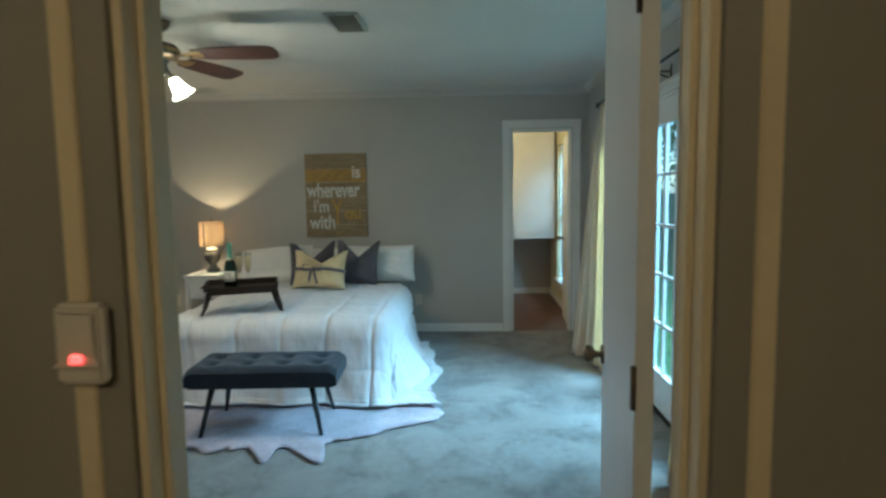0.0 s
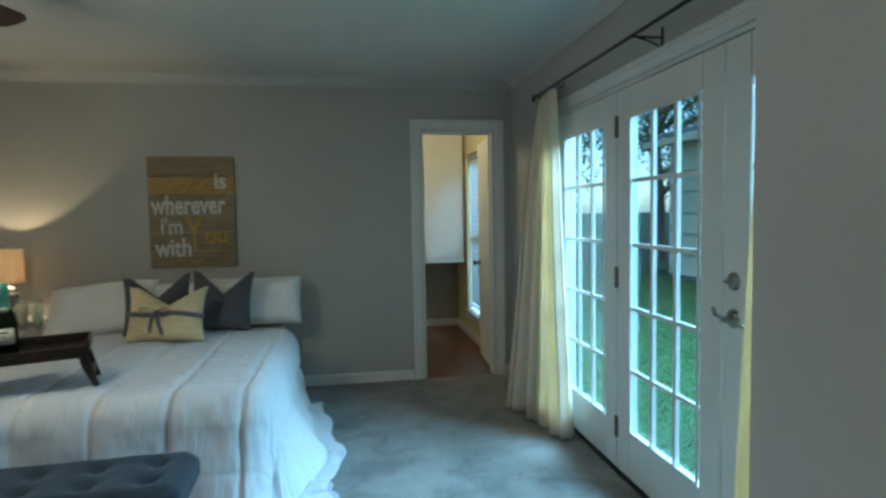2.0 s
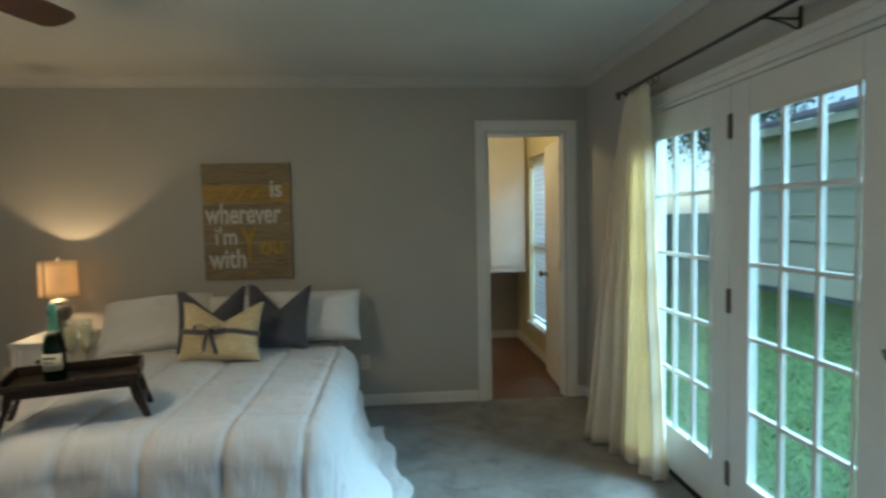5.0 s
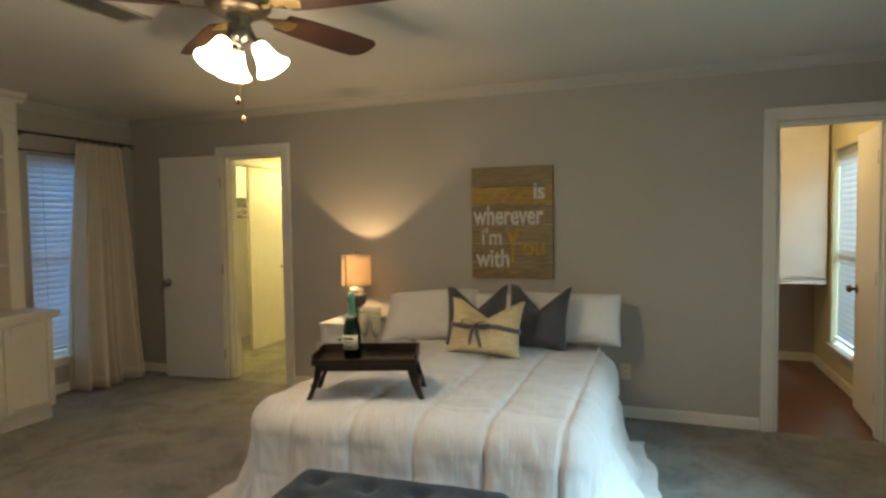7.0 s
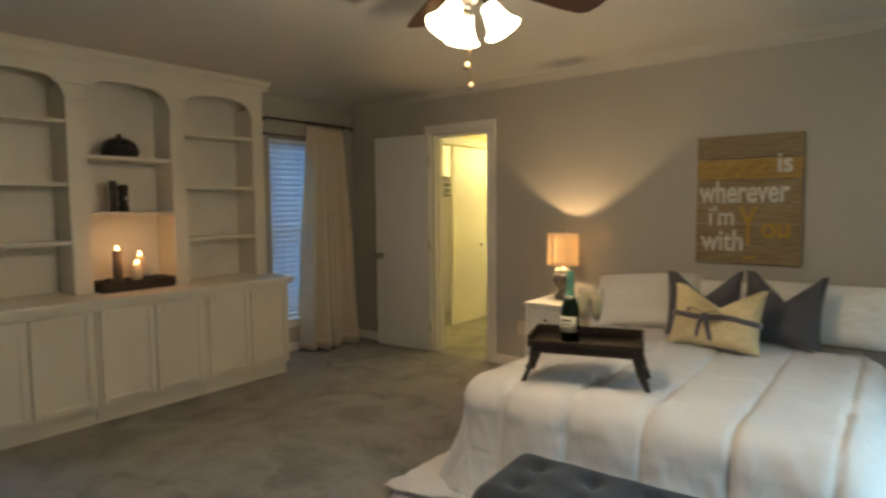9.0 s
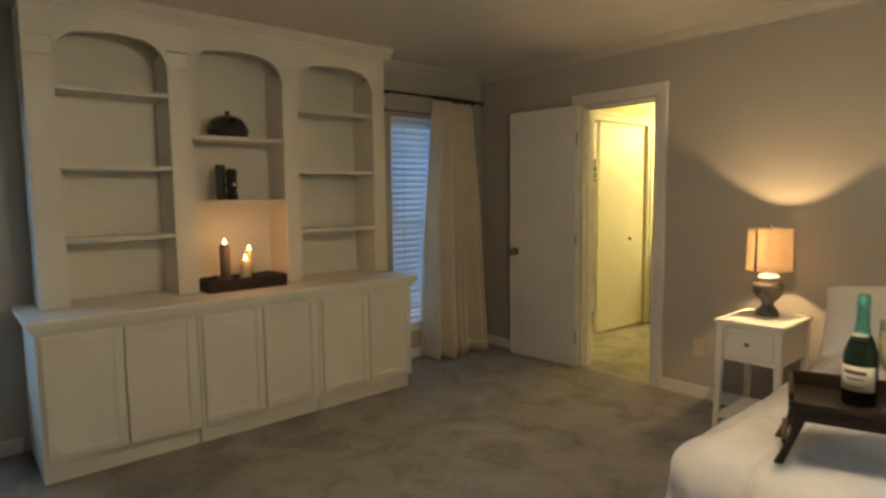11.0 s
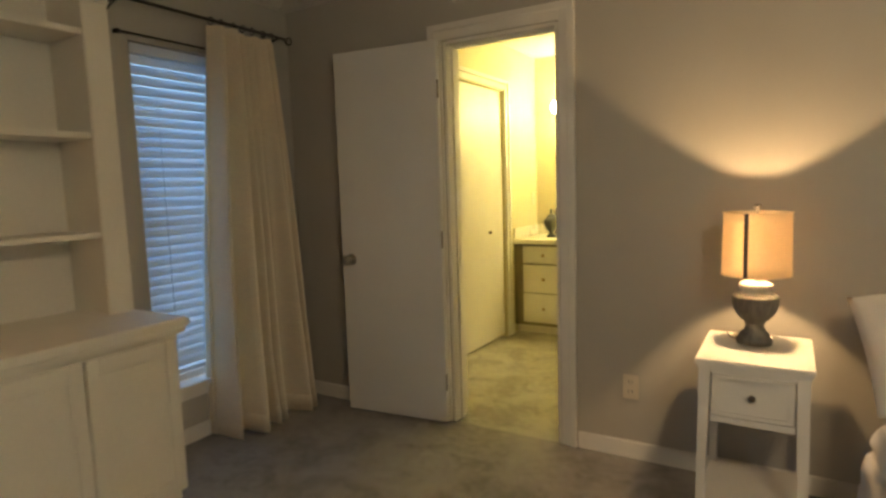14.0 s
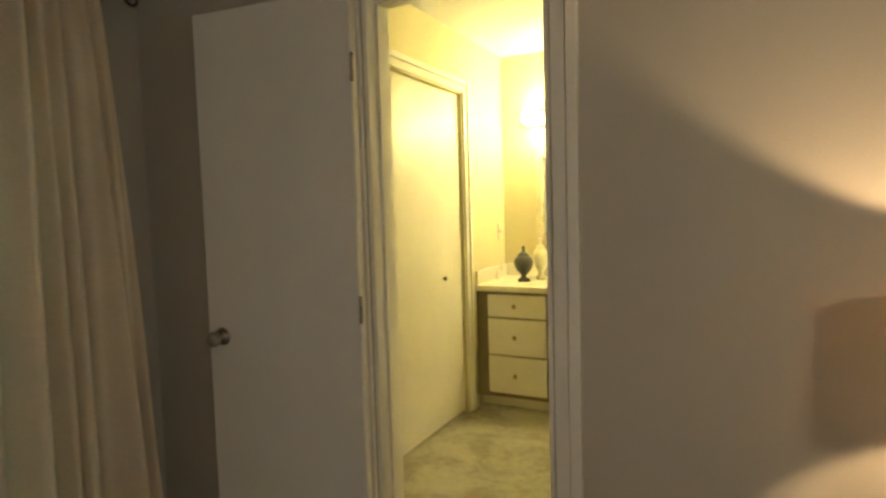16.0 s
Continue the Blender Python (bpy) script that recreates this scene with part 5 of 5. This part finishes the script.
for k in range(6):
    a0, a1 = cuts[k] * SHGT + 0.0022, cuts[k + 1] * SHGT - 0.0022
    inset = 0.004 * wob(k, 3, 1)
    bm = boxes((-hw + inset, -0.026 - 0.002 * (k % 2), a0, hw + 0.003 * wob(k, 9, 2), -0.008, a1))
    p = part("plank", bm, PLANKY if k == 4 else PLANK, sg, bevel=0.003)
for x in (-0.22, 0.22):
    part("batten", boxes((x - 0.03, -0.0078, 0.05, x + 0.03, 0.0, SHGT - 0.05)), PLANK, sg)


def lettering(words, x, z, size, stretch, mat, bold=0.0042):
    cu = bpy.data.curves.new("lettering", "FONT")
    cu.body, cu.size, cu.extrude, cu.offset = words, size, 0.0004, bold
    tmp = new("lettering_source", cu)
    me = bpy.data.meshes.new_from_object(tmp.evaluated_get(bpy.context.evaluated_depsgraph_get()))
    bpy.data.objects.remove(tmp)
    me.materials.clear()
    me.materials.append(mat)
    ob = new("lettering", me)
    ob.parent = sg
    ob.matrix_basis = pose(x, -0.0290, z, 90) @ Matrix.Diagonal((stretch, 1, 1, 1))
    return ob


lettering("is", 0.165, 0.602, 0.175, 0.86, LETTER)
lettering("wherever", -0.292, 0.412, 0.205, 0.665, LETTER)
lettering("i'm", -0.235, 0.258, 0.175, 0.80, LETTER, 0.0022)
lettering("with", -0.275, 0.090, 0.195, 0.76, LETTER)


def brush(x0, z0, x1, z1, wdt, seed):
    def f(u, v):
        z = z0 + (z1 - z0) * u + (v - 0.5) * wdt * (0.6 + 0.5 * wob(u * 5, seed, 1)) + 0.02 * wob(u * 4, seed, 4)
        return (x0 + (x1 - x0) * u, -0.0287, z)
    part("yellow_brush_lettering", sheet(f, 24, 2, 0.0005), YPAINT, sg, "worn yellow brush lettering, unreadable")


for i in range(4):
    brush(-0.27 + 0.10 * i, 0.585, -0.21 + 0.11 * i, 0.67, 0.035, i)
lettering("Y", -0.045, 0.135, 0.36, 0.50, YPAINT, 0.003)
brush(0.035, 0.14, 0.055, 0.05, 0.02, 12)
brush(-0.02, 0.035, 0.055, 0.05, 0.022, 14)
lettering("ou", 0.085, 0.185, 0.19, 0.85, YPAINT, 0.004)

# ---- ceiling fan ----
fan = thing("ceiling_fan", (FAN.x, FAN.y, H), 0, "five-blade ceiling fan with cherry blades and three lit glass shades", "ceiling fan")
part("canopy", lathe([(0, 0), (0.072, 0), (0.070, -0.018), (0.055, -0.045), (0.028, -0.062), (0.016, -0.066)], 32), BRONZE, fan, smooth=True)
part("downrod", lathe([(0.012, -0.060), (0.012, -0.125)], 14), BRONZE, fan, smooth=True)
part("motor_housing", lathe([(0.014, -0.115), (0.05, -0.122), (0.095, -0.135), (0.118, -0.158), (0.120, -0.188), (0.105, -0.205), (0.085, -0.215), (0.05, -0.220), (0, -0.220)], 40), BRONZE, fan, "dark bronze motor housing", smooth=True)
part("trim_band", lathe([(0.1205, -0.165), (0.1225, -0.170), (0.1225, -0.178), (0.1205, -0.183)], 40), BRASS, fan, smooth=True)
part("switch_housing", lathe([(0.05, -0.220), (0.052, -0.235), (0.040, -0.248), (0.046, -0.262), (0.046, -0.300), (0.030, -0.318), (0.008, -0.328), (0, -0.332)], 28), PEWTER, fan, smooth=True)
for k in range(5):
    a = 1 + 72 * k
    o = [(0.20, -0.058), (0.30, -0.072), (0.55, -0.084), (0.66, -0.080), (0.694, -0.054), (0.704, 0.0), (0.694, 0.054), (0.66, 0.080), (0.55, 0.084), (0.30, 0.072), (0.20, 0.058)]
    bm = prism(o, 0.007, "z", 0)
    bmesh.ops.transform(bm, matrix=pose(0, 0, -0.195, 0, 0, a) @ pose(0, 0, 0, -13), verts=bm.verts)
    bl_ = part("blade", bm, BLADEW, fan, "reddish cherry wood fan blade", bevel=0.002)
    o = [(0.07, -0.016), (0.14, -0.012), (0.19, -0.034), (0.25, -0.040), (0.265, 0.0), (0.25, 0.040), (0.19, 0.034), (0.14, 0.012), (0.07, 0.016)]
    bm = prism(o, 0.005, "z", -0.006)
    bmesh.ops.transform(bm, matrix=pose(0, 0, -0.195, 0, 0, a) @ pose(0, 0, 0, -13), verts=bm.verts)
    part("blade_iron", bm, BRASS, bl_, "antique brass blade iron", bevel=0.001)
for k in range(3):
    a = 20 + 120 * k
    m = pose(0, 0, -0.285, 0, 0, a) @ pose(0.045, 0, 0, 0, 149, 0)
    bm = lathe([(0.010, -0.01), (0.010, 0.03), (0.024, 0.036), (0.026, 0.05), (0.022, 0.052)], 20)
    bmesh.ops.transform(bm, matrix=m, verts=bm.verts)
    arm = part("lamp_holder", bm, PEWTER, fan, smooth=True)
    bm = lathe([(0.022, 0.046), (0.030, 0.056), (0.034, 0.075), (0.040, 0.105), (0.052, 0.135), (0.066, 0.152), (0.068, 0.155), (0.065, 0.154), (0.050, 0.137), (0.037, 0.106), (0.031, 0.076), (0.026, 0.058)], 28)
    bmesh.ops.transform(bm, matrix=m, verts=bm.verts)
    part("shade", bm, FROST, arm, "lit frosted bell glass shade", smooth=True)
for x, y, zl in ((0.012, -0.034, -0.53), (-0.016, 0.028, -0.59)):
    ch = part("pull_chain", tube([(x, y, -0.30), (x, y, zl)], 0.0022, 6), BRASS, fan, smooth=True)
    part("pull_fob", lathe([(0, zl + 0.004), (0.007, zl), (0.011, zl - 0.014), (0.009, zl - 0.024), (0, zl - 0.028)], 14, at=(x, y, 0)), BRONZE, ch, smooth=True)


# ---- ceiling vents, outlets, switch ----
def vent(x, y, label):
    v = thing("ceiling_vent", (x, y, H), 0, label, "air vent", "ceiling vents")
    a, b = 0.10, 0.19
    part("frame", boxes((-a, -b, -0.012, -a + 0.025, b, -0.001), (a - 0.025, -b, -0.012, a, b, -0.001), (-a + 0.025, -b, -0.012, a - 0.025, -b + 0.025, -0.001), (-a + 0.025, b - 0.025, -0.012, a - 0.025, b, -0.001)), VENTM, v, bevel=0.003)
    part("backing", boxes((-a + 0.02, -b + 0.02, -0.003, a - 0.02, b - 0.02, -0.001)), DARKHOLE, v)
    me = mesh_of("slat", boxes((-a + 0.024, -0.008, -0.001, a - 0.024, 0.008, 0.001)), VENTM)
    for k in range(16):
        piece("slat", me, v, pose(0, -b + 0.036 + k * 0.0205, -0.009, 38))


vent(-0.22, 3.66, "cream metal ceiling air vent near the bed")
vent(-2.21, 3.72, "cream metal ceiling air vent beside the fan")


def outlet(at, label):
    o_ = thing("wall_outlet", at, 0, label, "outlet", "wall outlets")
    pl = part("cover_plate", boxes((-0.036, -0.006, -0.058, 0.036, -0.0005, 0.058)), PLASTIC, o_, bevel=0.003)
    for z in (-0.021, 0.021):
        s = part("socket", boxes((-0.017, -0.0085, z - 0.014, 0.017, -0.0062, z + 0.014)), PLASTIC, pl, bevel=0.002)
        part("slot", boxes((-0.009, -0.0095, z - 0.004, -0.006, -0.0087, z + 0.008), (0.006, -0.0095, z - 0.004, 0.009, -0.0087, z + 0.008)), DARKHOLE, pl)
    part("screw", lathe([(0, 0.002), (0.003, 0.001), (0.003, 0)], 8, at=(0, 0, 0)), CHROME, pl)
    return o_


outlet((-2.553, YB, 0.345), "ivory duplex wall outlet beside the nightstand")
outlet((-0.02, YB, 0.335), "ivory duplex wall outlet beside the bed")
swt = thing("wall_switch", (-0.172, HF - 0.032, 1.172), 0, "ivory wall switch box with a glowing red indicator", "switch")
pl = part("cover_plate", boxes((-0.043, -0.030, -0.070, 0.043, -0.0005, 0.070)), PLASTIC, swt, bevel=0.008)
part("window", boxes((-0.032, -0.034, -0.02, 0.032, -0.0305, 0.055)), PLASTIC, pl, bevel=0.003)
part("indicator", boxes((-0.012, -0.038, -0.030, 0.010, -0.0345, -0.016)), REDLED, pl, "glowing red indicator", bevel=0.002)
part("ledge", boxes((-0.04, -0.040, -0.038, 0.04, -0.0305, -0.032)), PLASTIC, pl, bevel=0.002)
# out-of-view fixture, added to go with the assumed hall lamp
hl = thing("assumed_hall_fixture", (0.1, -1.0, H), 0, "round flush ceiling light, assumed in the hall out of view", "ceiling light")
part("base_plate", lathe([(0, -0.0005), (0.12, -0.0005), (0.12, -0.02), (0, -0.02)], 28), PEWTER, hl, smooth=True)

# ---- dressing room things ----
vx0, vx1, vy0, vy1, vh = DX0 + 0.004, -2.30, 7.95, DY1 - 0.004, 0.785
van = thing("vanity_cabinet", (vx0, vy0, 0), 0, "ivory painted vanity cabinet with three drawers and door", "cabinet")
part("body", boxes((0, 0.02, 0.075, vx1 - vx0, vy1 - vy0, vh)), VANFRAME, van, "face frame, olive-brown to draw the shade round the drawers")
part("toe_kick", boxes((0, 0.07, 0, vx1 - vx0, vy1 - vy0, 0.0745)), CREAM, van)
zz = [(0.105, 0.355), (0.365, 0.605), (0.617, 0.765)]
for z0_, z1_ in zz:
    d = part("drawer_front", boxes((0.085, 0.0, z0_, 0.485, 0.0195, z1_)), CREAM, van, bevel=0.004)
    bm = lathe([(0, 0.026), (0.010, 0.025), (0.015, 0.018), (0.011, 0.010), (0.006, 0.006), (0.008, 0)], 16)
    bmesh.ops.transform(bm, matrix=pose(0.275, 0.0, (z0_ + z1_) / 2, 90), verts=bm.verts)
    part("knob", bm, BRASS, d, "round brass knob", smooth=True)
for k in range(2):
    d = part("cabinet_door", boxes((0.535 + 0.42 * k, 0.0, 0.105, 0.935 + 0.42 * k, 0.0195, 0.765)), CREAM, van, bevel=0.004)
    bm = lathe([(0, 0.026), (0.010, 0.025), (0.015, 0.018), (0.011, 0.010), (0.006, 0.006), (0.008, 0)], 16)
    bmesh.ops.transform(bm, matrix=pose(0.575 + 0.42 * k, 0.0, 0.66, 90), verts=bm.verts)
    part("knob", bm, BRASS, d, smooth=True)
vc = thing("vanity_counter", (vx0, vy0, vh), 0, "ivory laminate vanity counter with backsplash", "countertop")
part("slab", boxes((0, -0.022, 0.001, vx1 - vx0, vy1 - vy0, 0.04)), LAMINATE, vc, bevel=0.004)
part("side_splash", boxes((0, 0.0, 0.0405, 0.018, vy1 - vy0 - 0.019, 0.13)), LAMINATE, vc, bevel=0.003)
part("back_splash", boxes((0, vy1 - vy0 - 0.018, 0.0405, vx1 - vx0, vy1 - vy0, 0.13)), LAMINATE, vc, bevel=0.003)
URN = [(0, 0), (0.042, 0), (0.044, 0.012), (0.030, 0.022), (0.020, 0.034), (0.022, 0.046), (0.048, 0.075), (0.066, 0.115), (0.066, 0.145), (0.050, 0.170), (0.034, 0.178)]
ULID = [(0.040, 0.1785), (0.042, 0.184), (0.030, 0.194), (0.014, 0.204), (0.011, 0.214), (0.016, 0.228), (0.010, 0.244), (0, 0.250)]
for nm, at, k, mt, lb in (("lidded_urn", (-3.74, 8.20, vh + 0.041), 1.0, GREYC, "charcoal ceramic lidded urn on the vanity"), ("lidded_urn", (-3.66, 8.33, vh + 0.041), 1.2, WHITEC, "tall ivory ceramic lidded urn behind the dark one")):
    u_ = thing(nm, at, 0, lb, "urn", "urns on the vanity")
    s_ = 0.8 if k > 1 else 1.0
    part("body", lathe([(r * s_, z * k) for r, z in URN], 28), mt, u_, smooth=True)
    part("lid", lathe([(r * s_, z * k) for r, z in ULID], 28), mt, u_, smooth=True)
mr_ = thing("wall_mirror", (-3.24, DY1 - 0.003, 1.42), 0, "framed mirror over the vanity counter", "mirror")
part("frame", boxes((-0.50, -0.025, -0.32, -0.45, 0, 0.32), (0.45, -0.025, -0.32, 0.50, 0, 0.32), (-0.45, -0.025, -0.32, 0.45, 0, -0.27), (-0.45, -0.025, 0.27, 0.45, 0, 0.32)), WHITEC, mr_, bevel=0.004)
part("mirror_glass", boxes((-0.449, -0.010, -0.269, 0.449, -0.002, 0.269)), MIRROR, mr_)
vl = thing("vanity_light", (-3.33, DY1 - 0.003, 1.97), 0, "bar of lit round bulbs above the vanity mirror", "wall light")
part("back_bar", boxes((-0.50, -0.045, -0.055, 0.50, 0, 0.055)), CHROME, vl, bevel=0.004)
for k in range(5):
    part("bulb", lathe([(0, -0.062), (0.024, -0.057), (0.044, -0.044), (0.057, -0.024), (0.062, 0), (0.057, 0.024), (0.044, 0.044), (0.024, 0.057), (0, 0.062)], 22, at=(-0.42 + 0.21 * k, -0.100, 0)), GLOBE, vl, "round lit bulb", smooth=True)
sp = thing("light_switch", (DX0 + 0.001, 8.42, 1.16), 0, "ivory light switch plate by the vanity", "switch")
part("cover_plate", boxes((0, -0.036, -0.058, 0.006, 0.036, 0.058)), PLASTIC, sp, bevel=0.002)
part("toggle", boxes((0.0065, -0.005, -0.010, 0.016, 0.005, 0.012)), PLASTIC, sp, bevel=0.002)
cd = thing("door_closet", (DX0 - 0.035, 6.985, 0), 0, "ivory flush closet door, partly closed", "door", kind="structure")
part("slab", boxes((-0.016, 0, 0.02, 0.016, 0.812, 2.055)), CREAM, cd, bevel=0.003)
bm = lathe([(0, 0.026), (0.010, 0.025), (0.013, 0.018), (0.010, 0.010), (0.005, 0.006), (0.006, 0)], 16)
bmesh.ops.transform(bm, matrix=pose(0.016, 0.54, 0.918, 0, 90), verts=bm.verts)
part("knob", bm, BRONZE, cd, smooth=True)
cs = thing("closet_shelf", (DX0 - 0.72, 7.2, 1.74), 0, "white closet shelf with a hanging rail", "shelf")
part("shelf_board", boxes((0.001, -0.75, 0, 0.28, 0.80, 0.02)), TRIM, cs)
part("cleat", boxes((0.001, -0.75, -0.09, 0.02, 0.80, -0.0005)), TRIM, cs)
part("hanging_rail", tube([(0.24, -0.75, -0.10), (0.24, 0.80, -0.10)], 0.014, 12), CHROME, cs, smooth=True)
for y in (7.46, 7.58):
    hg = thing("clothes_hanger", (DX0 - 0.48, y, 1.64), 6, "empty dark clothes hanger on the closet rail", "hanger", "hangers")
    part("hook", tube([(0.016 * math.cos(t), 0, 0.004 + 0.016 * math.sin(t)) for t in [3.4 - 0.4 * i for i in range(9)]] + [(0, 0, -0.03), (0, 0, -0.05)], 0.002, 6), BLACKM, hg)
    part("shoulders", tube([(-0.19, 0, -0.13), (-0.1, 0, -0.09), (0, 0, -0.05), (0.1, 0, -0.09), (0.19, 0, -0.13), (-0.19, 0, -0.13)], 0.005, 6), BLACKM, hg)

# ---- alcove things ----
hc = thing("wall_cabinet", (AX1 - 0.02, 7.72, 0.845), 0, "cream painted tall hanging cabinet in the alcove", "cabinet")
part("body", boxes((-1.2, 0.02, 0, 0, AY1 - 7.725, 1.58)), CREAM, hc)
for k in range(2):
    d = part("cabinet_door", boxes((-0.595 - 0.6 * k, 0, 0.03, -0.004 - 0.6 * k, 0.0195, 1.56)), CREAM, hc, bevel=0.003)
    bm = lathe([(0, 0.026), (0.010, 0.025), (0.013, 0.018), (0.010, 0.010), (0.005, 0.006), (0.006, 0)], 16)
    bmesh.ops.transform(bm, matrix=pose(-0.55 - 0.1 * k, 0.0, 0.075, 90), verts=bm.verts)
    part("knob", bm, BRONZE, d, smooth=True)
part("light_rail", boxes((-1.2, 0.0, -0.03, 0, 0.018, -0.0005)), CREAM, hc, bevel=0.003)

# ---- outside ----
solid("ground", boxes((-300, -300, -0.30, 300, 300, -0.16)), GRASS, "lawn running out to the neighbouring house", "ground")
rnd = random.Random(11)
bm = bmesh.new()
for k in range(60000):
    d = rnd.random() ** 0.7
    x, y = XR + 0.5 + d * 6.0, rnd.uniform(3.0, 6.0 + d * 9.5)
    a, hgt, wd = rnd.uniform(0, 6.28), rnd.uniform(0.02, 0.05), rnd.uniform(0.003, 0.006)
    ca, sa = math.cos(a), math.sin(a)
    lx, ly = rnd.uniform(-0.06, 0.06), rnd.uniform(-0.06, 0.06)
    bm.faces.new([bm.verts.new((x - ca * wd, y - sa * wd, -0.161)), bm.verts.new((x + ca * wd, y + sa * wd, -0.161)), bm.verts.new((x + lx, y + ly, -0.16 + hgt))])
me = bpy.data.meshes.new("grass")
bm.to_mesh(me)
bm.free()
me.materials.append(BLADE)
tagged(new("grass", me), "short green lawn grass", "grass", "", "stuff")

hs = thing("neighbour_house", (7.5, 6.0, -0.16), 0, "neighbouring house clad in grey-green horizontal siding", "house")
HL = 7.4
part("wall_core", boxes((0.03, -8, 0, 4.0, HL, 3.06)), SIDING, hs)
part("foundation", boxes((-0.01, -8, 0, 0.029, HL + 0.01, 0.10)), ROOF, hs)
bd = mesh_of("siding_board", boxes((-0.032, -8, 0, 0.014, HL + 0.01, 0.440)), SIDING)
for v in bd.vertices:
    if v.co.z > 0.2:
        v.co.x += 0.04
for k in range(6):
    piece("siding_board", bd, hs, pose(0, 0, 0.105 + 0.45 * k))
part("corner_board", boxes((-0.015, HL - 0.08, 0.1, -0.001, HL + 0.02, 3.0)), TRIM, hs)
part("soffit", boxes((-0.45, -8.3, 2.96, 0.0, HL + 0.4, 2.98)), SIDING, hs)
part("fascia", boxes((-0.48, -8.3, 2.90, -0.455, HL + 0.4, 3.04)), SIDING, hs)
part("roof", prism([(-0.52, 3.045), (2.2, 3.75), (4.9, 3.045), (4.9, 3.12), (2.2, 3.84), (-0.52, 3.12)], 8.7 + HL, "y", -8.3), ROOF, hs, "dark grey shingle roof")


def tree(at, height, spread, seed, n_leaf, label):
    r = random.Random(seed)
    t = thing("tree", at, 0, label, "tree", "garden trees")
    bm = tube([(0, 0, 0), (0.05, 0.03, height * 0.25), (-0.03, 0.06, height * 0.5), (0.04, 0, height * 0.85)], [height * 0.035, height * 0.028, height * 0.02, height * 0.006], 10)
    tips = []
    for k in range(16):
        a, z0 = r.uniform(0, 6.28), height * r.uniform(0.28, 0.75)
        ln = spread * r.uniform(0.5, 1.0)
        p1 = (ln * 0.5 * math.cos(a), ln * 0.5 * math.sin(a), z0 + height * 0.10)
        p2 = (ln * math.cos(a + 0.3), ln * math.sin(a + 0.3), z0 + height * r.uniform(0.12, 0.28))
        tube([(0, 0, z0), p1, p2], [height * 0.012, height * 0.007, height * 0.002], 6, bm)
        tips += [p1, p2, tuple((Vector(p1) + Vector(p2)) / 2)]
    part("trunk", bm, BARK, t)
    bm = bmesh.new()
    for k in range(n_leaf):
        c = Vector(r.choice(tips)) + Vector((r.gauss(0, 1), r.gauss(0, 1), r.gauss(0, 0.8))) * spread * 0.17
        s = r.uniform(0.05, 0.10)
        e = Euler((r.uniform(0, 6), r.uniform(0, 6), r.uniform(0, 6))).to_matrix()
        bm.faces.new([bm.verts.new(c + e @ Vector(q)) for q in ((-s, 0, 0), (0, -s * 0.45, 0.01), (s, 0, 0), (0, s * 0.45, 0.01))])
    me = bpy.data.meshes.new("crown")
    bm.to_mesh(me)
    bm.free()
    me.materials.append(LEAF)
    ob = new("crown", me)
    ob.parent = t
    return t


tree((9.8, 18.0, -0.16), 6.5, 2.8, 1, 6000, "leafy garden tree behind the neighbouring house")
tree((13.0, 10.0, -0.16), 8.0, 3.6, 2, 5500, "tall leafy tree rising over the neighbouring roof")
tree((5.6, 19.0, -0.16), 6.0, 2.9, 3, 9000, "leafy garden tree beyond the lawn")
tree((3.4, 14.5, -0.16), 2.6, 1.6, 5, 4200, "low dense shrub-like tree beside the lawn")
